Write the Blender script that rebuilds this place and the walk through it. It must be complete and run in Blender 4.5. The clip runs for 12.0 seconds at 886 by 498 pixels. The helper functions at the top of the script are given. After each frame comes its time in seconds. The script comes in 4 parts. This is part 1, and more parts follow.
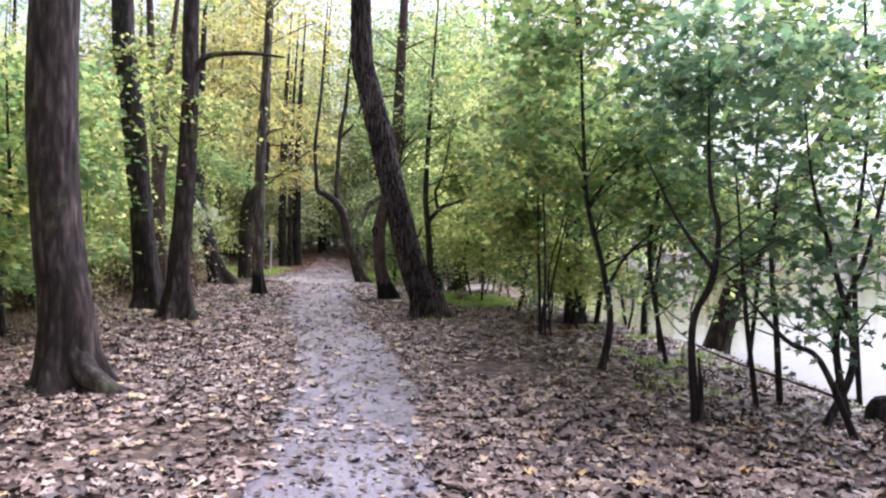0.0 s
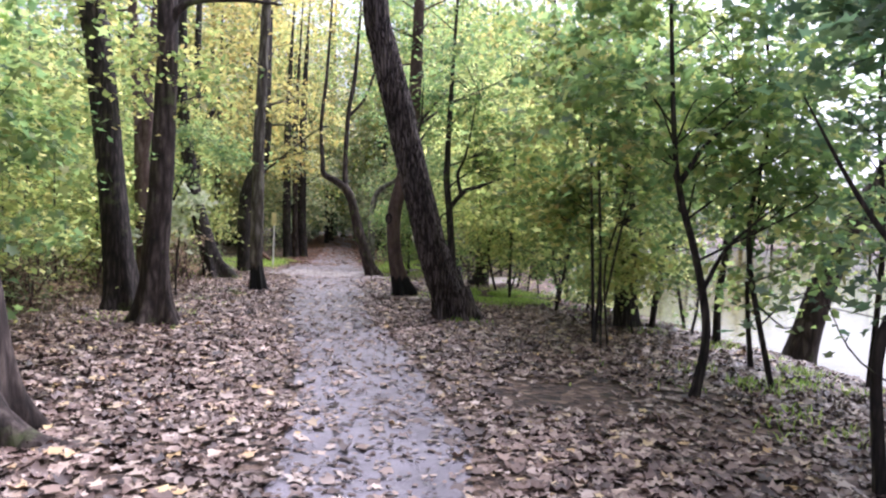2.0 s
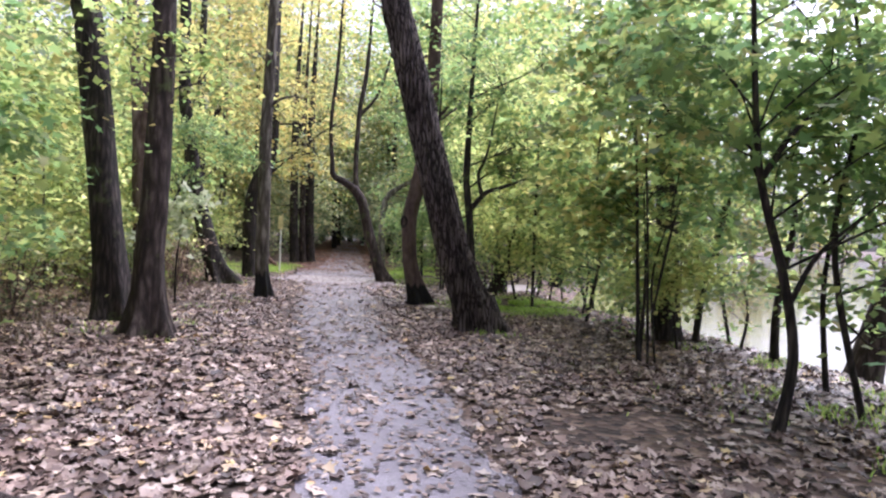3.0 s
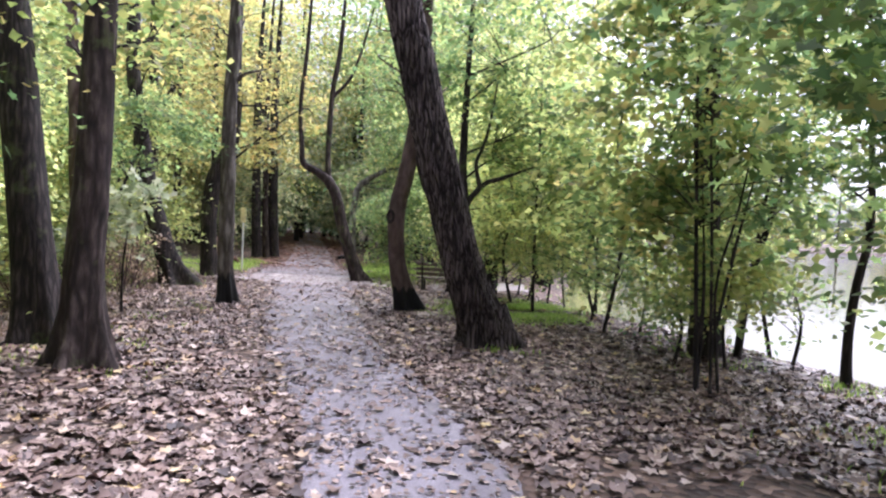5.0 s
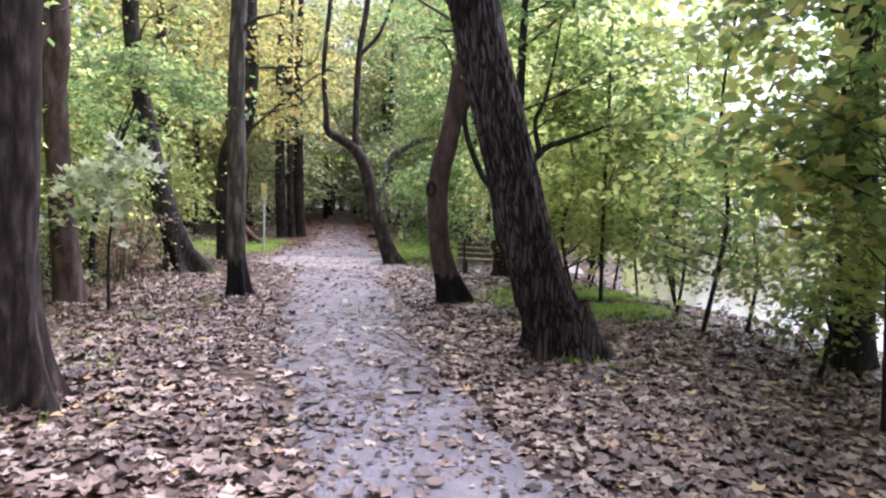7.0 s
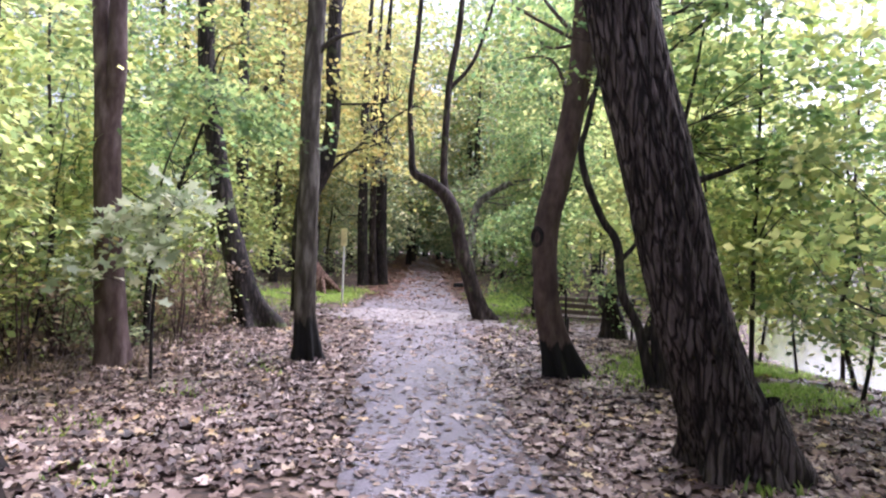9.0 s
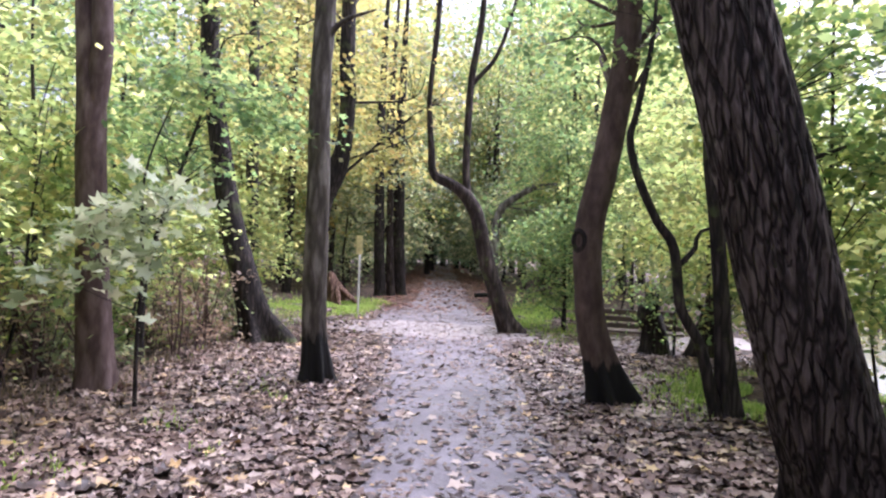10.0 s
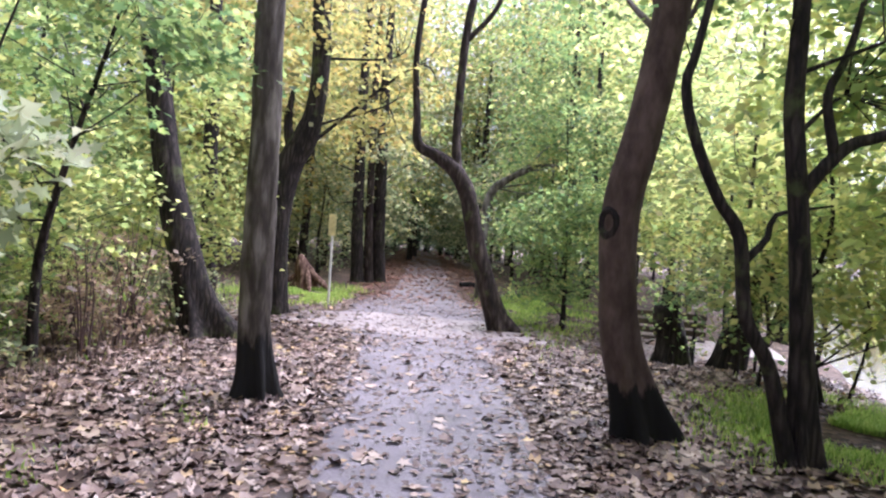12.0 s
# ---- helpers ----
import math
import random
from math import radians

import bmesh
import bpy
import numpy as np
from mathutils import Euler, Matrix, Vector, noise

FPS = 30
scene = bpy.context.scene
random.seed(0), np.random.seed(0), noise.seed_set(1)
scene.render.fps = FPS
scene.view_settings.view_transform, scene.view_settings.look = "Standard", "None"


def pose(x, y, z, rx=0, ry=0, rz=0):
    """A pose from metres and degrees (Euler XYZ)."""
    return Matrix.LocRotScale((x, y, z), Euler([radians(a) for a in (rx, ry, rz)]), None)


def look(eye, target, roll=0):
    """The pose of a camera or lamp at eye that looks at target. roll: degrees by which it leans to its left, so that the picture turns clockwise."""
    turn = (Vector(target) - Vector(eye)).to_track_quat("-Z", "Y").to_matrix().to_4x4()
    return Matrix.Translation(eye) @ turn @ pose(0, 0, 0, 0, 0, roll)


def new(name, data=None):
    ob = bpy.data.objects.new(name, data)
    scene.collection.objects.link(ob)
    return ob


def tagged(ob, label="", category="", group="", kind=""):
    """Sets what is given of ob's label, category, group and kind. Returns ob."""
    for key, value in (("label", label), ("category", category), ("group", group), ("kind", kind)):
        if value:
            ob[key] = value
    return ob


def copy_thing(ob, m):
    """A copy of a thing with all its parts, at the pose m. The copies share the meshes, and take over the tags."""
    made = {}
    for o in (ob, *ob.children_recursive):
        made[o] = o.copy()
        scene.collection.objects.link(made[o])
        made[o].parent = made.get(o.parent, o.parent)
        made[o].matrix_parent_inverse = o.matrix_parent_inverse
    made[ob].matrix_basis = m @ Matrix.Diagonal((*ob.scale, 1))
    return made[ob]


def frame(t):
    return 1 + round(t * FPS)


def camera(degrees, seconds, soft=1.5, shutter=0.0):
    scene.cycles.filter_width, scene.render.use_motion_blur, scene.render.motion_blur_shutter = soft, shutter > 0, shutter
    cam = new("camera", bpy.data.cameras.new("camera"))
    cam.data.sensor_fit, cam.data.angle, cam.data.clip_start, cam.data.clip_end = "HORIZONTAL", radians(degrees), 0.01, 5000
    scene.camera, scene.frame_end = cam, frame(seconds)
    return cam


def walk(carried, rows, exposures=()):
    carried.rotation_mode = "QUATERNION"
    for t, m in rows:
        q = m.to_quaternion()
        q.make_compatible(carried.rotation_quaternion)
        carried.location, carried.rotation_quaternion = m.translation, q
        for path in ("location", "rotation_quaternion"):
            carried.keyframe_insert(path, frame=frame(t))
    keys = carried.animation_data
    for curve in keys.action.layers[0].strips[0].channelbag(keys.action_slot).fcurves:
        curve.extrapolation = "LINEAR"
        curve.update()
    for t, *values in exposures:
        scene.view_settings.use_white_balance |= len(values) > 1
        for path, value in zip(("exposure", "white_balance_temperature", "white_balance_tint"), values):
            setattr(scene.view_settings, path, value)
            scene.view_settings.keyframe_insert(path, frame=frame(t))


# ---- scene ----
cam = camera(67.7, 12.0, soft=2.25)
PATH = [
    (0, (0.308, 0.961, 1.482), (0.244, 2.96, 1.444), 2.2),
    (0.5, (0.202, 1.419, 1.454), (0.108, 3.416, 1.435), 3.2),
    (1, (0.117, 1.875, 1.442), (0.048, 3.873, 1.395), 3.3),
    (1.5, (0.031, 2.37, 1.449), (-0.068, 4.367, 1.405), 2.6),
    (2, (-0.1, 2.844, 1.427), (-0.183, 4.841, 1.358), 2.2),
    (2.5, (-0.228, 3.311, 1.38), (-0.286, 5.309, 1.321), 2.6),
    (3, (-0.394, 3.765, 1.379), (-0.495, 5.762, 1.327), 2.5),
    (3.2, (-0.449, 3.937, 1.401), (-0.516, 5.935, 1.352), 2.8),
    (5, (-1.042, 5.295, 1.445), (-1.018, 7.294, 1.371), 2.7),
    (5.5, (-1.139, 5.768, 1.45), (-1.084, 7.764, 1.345), 3.0),
    (6, (-1.205, 6.267, 1.429), (-1.1, 8.26, 1.297), 3.3),
    (6.5, (-1.328, 6.752, 1.425), (-1.259, 8.744, 1.266), 3.1),
    (7, (-1.324, 7.229, 1.418), (-1.389, 9.222, 1.266), 1.9),
    (9, (-1.689, 8.895, 1.449), (-2.005, 10.87, 1.425), 2.3),
    (9.5, (-1.841, 9.384, 1.428), (-2.208, 11.35, 1.453), 2.8),
    (10, (-1.946, 9.82, 1.399), (-2.313, 11.786, 1.402), 2.0),
    (10.5, (-2.005, 10.264, 1.376), (-2.33, 12.238, 1.375), 2.0),
    (11, (-2.074, 10.659, 1.36), (-2.371, 12.637, 1.355), 3.1),
    (11.5, (-2.16, 11.07, 1.351), (-2.435, 13.051, 1.339), 3.3),
    (12, (-2.249, 11.48, 1.352), (-2.566, 13.455, 1.316), 3.8),
]
walk(cam, [(t, look(eye, target, roll)) for t, eye, target, roll in PATH], exposures=[(0, 1.95, 5650, 23), (3, 2.1, 5650, 25), (5.5, 2.14, 5600, 25), (9, 2.22, 5550, 29), (12, 2.3, 5550, 28)])

# ---- sky and light: a bright overcast autumn day ----
world = bpy.data.worlds.new("overcast_sky")
scene.world = world
world.use_nodes = True
wn, wl = world.node_tree.nodes, world.node_tree.links
sky = wn.new("ShaderNodeTexSky")
sky.sky_type, sky.sun_disc = "NISHITA", False
sky.sun_elevation, sky.sun_rotation = radians(55), radians(38)
sky.air_density, sky.dust_density, sky.ozone_density = 1.0, 6.0, 1.0
pale = wn.new("ShaderNodeHueSaturation")
pale.inputs["Saturation"].default_value = 0.22
wl.new(sky.outputs["Color"], pale.inputs["Color"])
wl.new(pale.outputs["Color"], wn["Background"].inputs["Color"])
wn["Background"].inputs["Strength"].default_value = 0.085

sun = new("sun", bpy.data.lights.new("sun", "SUN"))
sun.data.energy, sun.data.angle, sun.data.color = 1.5, radians(72), (1.0, 0.97, 0.93)
sun.matrix_world = look((12.9, 16.5, 30), (0, 0, 0))

RNG = np.random.default_rng(7)


# ---- materials ----
def material(name):
    m = bpy.data.materials.new(name)
    m.use_nodes = True
    return m, m.node_tree.nodes, m.node_tree.links, m.node_tree.nodes["Principled BSDF"]


def ramp(nodes, stops):
    r = nodes.new("ShaderNodeValToRGB")
    e = r.color_ramp.elements
    while len(e) < len(stops):
        e.new(0.5)
    for el, (at, col) in zip(e, stops):
        el.position, el.color = at, (*col, 1)
    return r


def noise_node(nodes, links, vector, scale, detail=6, rough=0.6, stretch=None):
    n = nodes.new("ShaderNodeTexNoise")
    n.inputs["Scale"].default_value, n.inputs["Detail"].default_value, n.inputs["Roughness"].default_value = scale, detail, rough
    if stretch:
        mp = nodes.new("ShaderNodeMapping")
        mp.inputs["Scale"].default_value = stretch
        links.new(vector, mp.inputs["Vector"])
        vector = mp.outputs["Vector"]
    links.new(vector, n.inputs["Vector"])
    return n


def mix_colour(nodes, links, fac, a, b, mode="MIX"):
    m = nodes.new("ShaderNodeMix")
    m.data_type, m.blend_type = "RGBA", mode
    for socket, v in ((m.inputs["Factor"], fac), (m.inputs["A"], a), (m.inputs["B"], b)):
        if isinstance(v, (int, float)):
            socket.default_value = v
        elif isinstance(v, tuple):
            socket.default_value = (*v, 1)
        else:
            links.new(v, socket)
    return m.outputs["Result"]


def bump(nodes, links, height, strength, distance, bsdf):
    b = nodes.new("ShaderNodeBump")
    b.inputs["Strength"].default_value, b.inputs["Distance"].default_value = strength, distance
    links.new(height, b.inputs["Height"])
    links.new(b.outputs["Normal"], bsdf.inputs["Normal"])


def leaf_material(name, stops, through_light=0.68, gloss=0.45):
    """Leaves that differ one by one in colour, thin enough for light to pass."""
    m, n, l, p = material(name)
    geo = n.new("ShaderNodeNewGeometry")
    r = ramp(n, stops)
    l.new(geo.outputs["Random Per Island"], r.inputs["Fac"])
    fine = noise_node(n, l, geo.outputs["Position"], 1.1, 3)
    patch = ramp(n, [(0.3, (0.9, 0.87, 0.98)), (0.7, (1.4, 1.29, 1.45))] if through_light else [(0.3, (0.8, 0.82, 0.85)), (0.7, (1.3, 1.25, 1.25))])
    l.new(fine.outputs["Fac"], patch.inputs["Fac"])
    col = mix_colour(n, l, 1.0, r.outputs["Color"], patch.outputs["Color"], "MULTIPLY")
    l.new(col, p.inputs["Base Color"])
    p.inputs["Roughness"].default_value = gloss
    p.inputs["Specular IOR Level"].default_value = 0.5
    if through_light:
        t = n.new("ShaderNodeBsdfTranslucent")
        lit = n.new("ShaderNodeHueSaturation")
        lit.inputs["Saturation"].default_value, lit.inputs["Value"].default_value = 0.98, 2.05
        l.new(col, lit.inputs["Color"])
        l.new(lit.outputs["Color"], t.inputs["Color"])
        mx = n.new("ShaderNodeMixShader")
        mx.inputs["Fac"].default_value = through_light
        l.new(p.outputs["BSDF"], mx.inputs[1])
        l.new(t.outputs["BSDF"], mx.inputs[2])
        l.new(mx.outputs["Shader"], n["Material Output"].inputs["Surface"])
    return m


LEAF_GREEN = leaf_material("green_leaf", [(0.0, (0.061, 0.115, 0.041)), (0.45, (0.115, 0.184, 0.057)), (0.85, (0.189, 0.250, 0.070)), (1.0, (0.271, 0.271, 0.090))])
LEAF_DEEP = leaf_material("deep_green_leaf", [(0.0, (0.04, 0.08, 0.041)), (0.6, (0.08, 0.14, 0.061)), (1.0, (0.15, 0.2, 0.081))])
LEAF_OLIVE = leaf_material("olive_leaf", [(0.0, (0.08, 0.115, 0.054)), (0.5, (0.16, 0.2, 0.088)), (0.85, (0.27, 0.29, 0.135)), (1.0, (0.34, 0.31, 0.162))])
LEAF_LIME = leaf_material("yellow_green_leaf", [(0.0, (0.078, 0.129, 0.037)), (0.5, (0.156, 0.207, 0.053)), (0.85, (0.257, 0.261, 0.074)), (1.0, (0.343, 0.296, 0.094))])
# light evened out in colour: low leaves brightened, LEAF_GREEN and LEAF_LIME darkened
LEAF_BRIGHTENED = leaf_material("brightened_yellow_green_leaf", [(0.0, (0.14, 0.2, 0.065)), (0.5, (0.25, 0.31, 0.095)), (1.0, (0.38, 0.38, 0.13))], 0.7)
LEAF_GOLD = leaf_material("golden_leaf", [(0.0, (0.112, 0.138, 0.044)), (0.45, (0.188, 0.191, 0.052)), (0.85, (0.248, 0.225, 0.060)), (1.0, (0.231, 0.162, 0.048))])
LEAF_PALE = leaf_material("pale_grey_green_leaf", [(0.0, (0.15, 0.2, 0.09)), (0.6, (0.26, 0.32, 0.17)), (1.0, (0.4, 0.42, 0.26))], 0.35)
LEAF_DRY = leaf_material("withered_leaf", [(0.0, (0.1, 0.075, 0.045)), (0.6, (0.19, 0.14, 0.085)), (1.0, (0.3, 0.24, 0.14))], 0.4)
LITTER = leaf_material("fallen_leaf", [(0.0, (0.03, 0.018, 0.016)), (0.22, (0.075, 0.045, 0.037)), (0.55, (0.16, 0.105, 0.084)), (0.84, (0.27, 0.195, 0.155)), (0.95, (0.4, 0.32, 0.27)), (1.0, (0.42, 0.27, 0.1))], 0.0, 0.55)
LITTER_PALE = leaf_material("pale_fallen_leaf", [(0.0, (0.27, 0.195, 0.15)), (0.7, (0.46, 0.37, 0.31)), (1.0, (0.5, 0.37, 0.15))], 0.0, 0.5)
LITTER_RED = leaf_material("rust_fallen_leaf", [(0.0, (0.1, 0.045, 0.03)), (0.6, (0.22, 0.1, 0.065)), (1.0, (0.36, 0.2, 0.12))], 0.0, 0.6)
GRASS = leaf_material("grass_blade", [(0.0, (0.12, 0.22, 0.035)), (0.6, (0.23, 0.36, 0.06)), (1.0, (0.38, 0.45, 0.12))], 0.4)
DRY_GRASS = leaf_material("dry_grass_blade", [(0.0, (0.06, 0.065, 0.03)), (0.6, (0.14, 0.11, 0.06)), (1.0, (0.26, 0.21, 0.13))], 0.3)


def bark_material(name, dark, mid, light, stretch=(9, 9, 1.6), depth=0.02, moss=0.0, wet_base=0.0, plates=0.5):
    """Furrowed bark. wet_base: height in metres of the blackened foot of the trunk."""
    m, n, l, p = material(name)
    tc = n.new("ShaderNodeTexCoord")
    warp = noise_node(n, l, tc.outputs["Object"], 2.5, 3)
    add = n.new("ShaderNodeVectorMath")
    add.operation = "MULTIPLY_ADD"
    add.inputs[1].default_value = (0.07, 0.07, 0.07)
    l.new(warp.outputs["Color"], add.inputs[0])
    l.new(tc.outputs["Object"], add.inputs[2])
    ridges = noise_node(n, l, add.outputs["Vector"], 2.2, 8, 0.62, stretch)
    cells = n.new("ShaderNodeTexVoronoi")
    cells.feature = "DISTANCE_TO_EDGE"
    cells.inputs["Scale"].default_value = 1.6
    mp = n.new("ShaderNodeMapping")
    mp.inputs["Scale"].default_value = stretch
    l.new(add.outputs["Vector"], mp.inputs["Vector"])
    l.new(mp.outputs["Vector"], cells.inputs["Vector"])
    crack = ramp(n, [(0.0, (0, 0, 0)), (0.16 if plates > 0.6 else 0.3, (1, 1, 1))])
    l.new(cells.outputs["Distance"], crack.inputs["Fac"])
    height = mix_colour(n, l, plates, ridges.outputs["Fac"], crack.outputs["Color"], "MULTIPLY")
    r = ramp(n, [(0.22, dark), (0.4, mid), (0.6, light)])
    l.new(height, r.inputs["Fac"])
    blotch = noise_node(n, l, tc.outputs["Object"], 1.4, 4)
    tone = ramp(n, [(0.35, (0.7, 0.68, 0.66)), (0.68, (1.25, 1.25, 1.25))])
    l.new(blotch.outputs["Fac"], tone.inputs["Fac"])
    col = mix_colour(n, l, 1.0, r.outputs["Color"], tone.outputs["Color"], "MULTIPLY")
    if moss:
        where = noise_node(n, l, tc.outputs["Object"], 3.0, 6)
        mr = ramp(n, [(0.62 - moss * 0.2, (0, 0, 0)), (0.75, (1, 1, 1))])
        l.new(where.outputs["Fac"], mr.inputs["Fac"])
        col = mix_colour(n, l, mr.outputs["Color"], col, (0.09, 0.11, 0.04))
    if wet_base:
        sep = n.new("ShaderNodeSeparateXYZ")
        l.new(tc.outputs["Object"], sep.inputs["Vector"])
        edge = n.new("ShaderNodeMath")
        edge.operation = "MULTIPLY_ADD"
        edge.inputs[1].default_value = 0.5
        l.new(ridges.outputs["Fac"], edge.inputs[0])
        l.new(sep.outputs["Z"], edge.inputs[2])
        wr = ramp(n, [(wet_base + 0.24, (1, 1, 1)), (wet_base + 0.31, (0, 0, 0))])
        l.new(edge.outputs["Value"], wr.inputs["Fac"])
        col = mix_colour(n, l, wr.outputs["Color"], col, (0.009, 0.008, 0.008))
    l.new(col, p.inputs["Base Color"])
    p.inputs["Roughness"].default_value = 0.85
    p.inputs["Specular IOR Level"].default_value = 0.25
    bump(n, l, height, 1.0, depth, p)
    return m


BARK_FURROWED = bark_material("furrowed_bark", (0.012, 0.009, 0.009), (0.055, 0.042, 0.04), (0.16, 0.128, 0.125), (12, 12, 0.95), 0.06, plates=0.62)
BARK_GREY = bark_material("grey_brown_bark", (0.012, 0.009, 0.008), (0.036, 0.026, 0.023), (0.1, 0.077, 0.068), (7, 7, 1.5), 0.02, 0.12, plates=0.35)
BARK_RED = bark_material("reddish_bark", (0.04, 0.026, 0.023), (0.075, 0.05, 0.044), (0.12, 0.084, 0.074), (5, 5, 1.9), 0.008, 0.0, 0.42, plates=0.15)
BARK_RUSSET = bark_material("russet_bark", (0.042, 0.027, 0.025), (0.085, 0.055, 0.05), (0.16, 0.118, 0.11), (5, 5, 1.5), 0.008, 0.0, 0.0, plates=0.2)
BARK_SLIM = bark_material("ribbed_bark", (0.025, 0.02, 0.017), (0.075, 0.063, 0.052), (0.2, 0.18, 0.158), (6, 6, 1.1), 0.02, 0.1, 0.5, plates=0.3)
BARK_DARK = bark_material("dark_bark", (0.012, 0.01, 0.01), (0.032, 0.025, 0.023), (0.07, 0.056, 0.051), (11, 11, 1.5), 0.015, 0.2)
BARK_PALE = bark_material("pale_smooth_bark", (0.06, 0.055, 0.045), (0.15, 0.14, 0.12), (0.26, 0.25, 0.22), (4, 4, 1.5), 0.008)
SPLIT_WOOD = bark_material("split_reddish_wood", (0.05, 0.026, 0.018), (0.13, 0.072, 0.05), (0.28, 0.19, 0.14), (8, 8, 1), 0.03)


def ground_material():
    m, n, l, p = material("leaf_mould")
    tc = n.new("ShaderNodeTexCoord")
    v = n.new("ShaderNodeTexVoronoi")
    v.inputs["Scale"].default_value = 14
    l.new(tc.outputs["Object"], v.inputs["Vector"])
    sep = n.new("ShaderNodeSeparateColor")
    l.new(v.outputs["Color"], sep.inputs["Color"])
    r = ramp(n, [(0.0, (0.03, 0.02, 0.016)), (0.45, (0.085, 0.055, 0.042)), (0.8, (0.17, 0.115, 0.085)), (1.0, (0.3, 0.22, 0.17))])
    l.new(sep.outputs["Red"], r.inputs["Fac"])
    big = noise_node(n, l, tc.outputs["Object"], 0.5, 5)
    tone = ramp(n, [(0.35, (0.55, 0.52, 0.5)), (0.65, (1.1, 1.05, 1.0))])
    l.new(big.outputs["Fac"], tone.inputs["Fac"])
    l.new(mix_colour(n, l, 1.0, r.outputs["Color"], tone.outputs["Color"], "MULTIPLY"), p.inputs["Base Color"])
    p.inputs["Roughness"].default_value = 0.9
    bump(n, l, v.outputs["Distance"], 0.7, 0.03, p)
    return m


def path_material(name, dark, mid, light):
    m, n, l, p = material(name)
    tc = n.new("ShaderNodeTexCoord")
    big = noise_node(n, l, tc.outputs["Object"], 1.3, 6)
    grit = noise_node(n, l, tc.outputs["Object"], 60, 4, 0.7)
    r = ramp(n, [(0.3, dark), (0.52, mid), (0.72, light)])
    l.new(big.outputs["Fac"], r.inputs["Fac"])
    g = ramp(n, [(0.35, (0.7, 0.7, 0.7)), (0.65, (1.2, 1.2, 1.2))])
    l.new(grit.outputs["Fac"], g.inputs["Fac"])
    l.new(mix_colour(n, l, 1.0, r.outputs["Color"], g.outputs["Color"], "MULTIPLY"), p.inputs["Base Color"])
    p.inputs["Roughness"].default_value = 0.48
    p.inputs["Specular IOR Level"].default_value = 0.5
    h = mix_colour(n, l, 0.35, big.outputs["Fac"], grit.outputs["Fac"])
    bump(n, l, h, 0.6, 0.03, p)
    return m


EARTH = ground_material()
# earth paled in colour so the crossing looks lit by open sky
PATH_LIT = path_material("open_sky_lit_earth", (0.3, 0.25, 0.255), (0.4, 0.34, 0.345), (0.48, 0.42, 0.425))
PATH_DIRT = path_material("trodden_earth", (0.13, 0.112, 0.13), (0.2, 0.176, 0.202), (0.28, 0.25, 0.282))


def water_material():
    m, n, l, p = material("pond_water")
    tc = n.new("ShaderNodeTexCoord")
    rip = noise_node(n, l, tc.outputs["Object"], 2.2, 3, 0.5, (1, 2.2, 1))
    # muddy brown, lifted in colour to help out the golden bank's reflection
    p.inputs["Base Color"].default_value = (0.095, 0.08, 0.045, 1)
    p.inputs["Roughness"].default_value = 0.06
    p.inputs["IOR"].default_value = 1.33
    bump(n, l, rip.outputs["Fac"], 0.12, 0.05, p)
    return m


def plain(name, colour, rough=0.5, metal=0.0):
    m, n, l, p = material(name)
    tc = n.new("ShaderNodeTexCoord")
    d = noise_node(n, l, tc.outputs["Object"], 9, 5)
    r = ramp(n, [(0.3, tuple(c * 0.7 for c in colour)), (0.7, tuple(min(1, c * 1.1) for c in colour))])
    l.new(d.outputs["Fac"], r.inputs["Fac"])
    l.new(r.outputs["Color"], p.inputs["Base Color"])
    p.inputs["Roughness"].default_value, p.inputs["Metallic"].default_value = rough, metal
    return m


WATER = water_material()
SIGN_FACE = plain("sign_yellow_white", (0.85, 0.76, 0.4), 0.4)
GALVANISED = plain("pale_grey_painted_steel", (0.72, 0.72, 0.7), 0.45)
BENCH_WOOD = plain("weathered_bench_wood", (0.13, 0.1, 0.08), 0.75)
BENCH_IRON = plain("dark_bench_iron", (0.03, 0.03, 0.03), 0.5, 0.5)


# ---- mesh helpers ----
def raw_mesh(name, verts, tris):
    """A mesh from an array of corners and an array of triangles."""
    me = bpy.data.meshes.new(name)
    me.vertices.add(len(verts))
    me.vertices.foreach_set("co", np.asarray(verts, np.float32).ravel())
    me.loops.add(tris.size)
    me.loops.foreach_set("vertex_index", np.asarray(tris, np.int32).ravel())
    me.polygons.add(len(tris))
    k = tris.shape[1]
    me.polygons.foreach_set("loop_start", np.arange(0, tris.size, k, dtype=np.int32))
    me.polygons.foreach_set("loop_total", np.full(len(tris), k, dtype=np.int32))
    me.update(calc_edges=True)
    return me


def thing(name, place, label, category, group="", kind=""):
    ob = new(name)
    ob.location = place
    return tagged(ob, label, category, group, kind)


def part(name, me, mat, parent=None, label="", smooth=True):
    """One mesh object under a thing or a part; the mesh is in the parent's own axes."""
    if isinstance(me, bmesh.types.BMesh):
        bm, me = me, bpy.data.meshes.new(name)
        bm.to_mesh(me)
        bm.free()
    if mat and not me.materials:
        me.materials.append(mat)
    if smooth:
        me.polygons.foreach_set("use_smooth", [True] * len(me.polygons))
    ob = new(name, me)
    ob.parent = parent
    return tagged(ob, label)


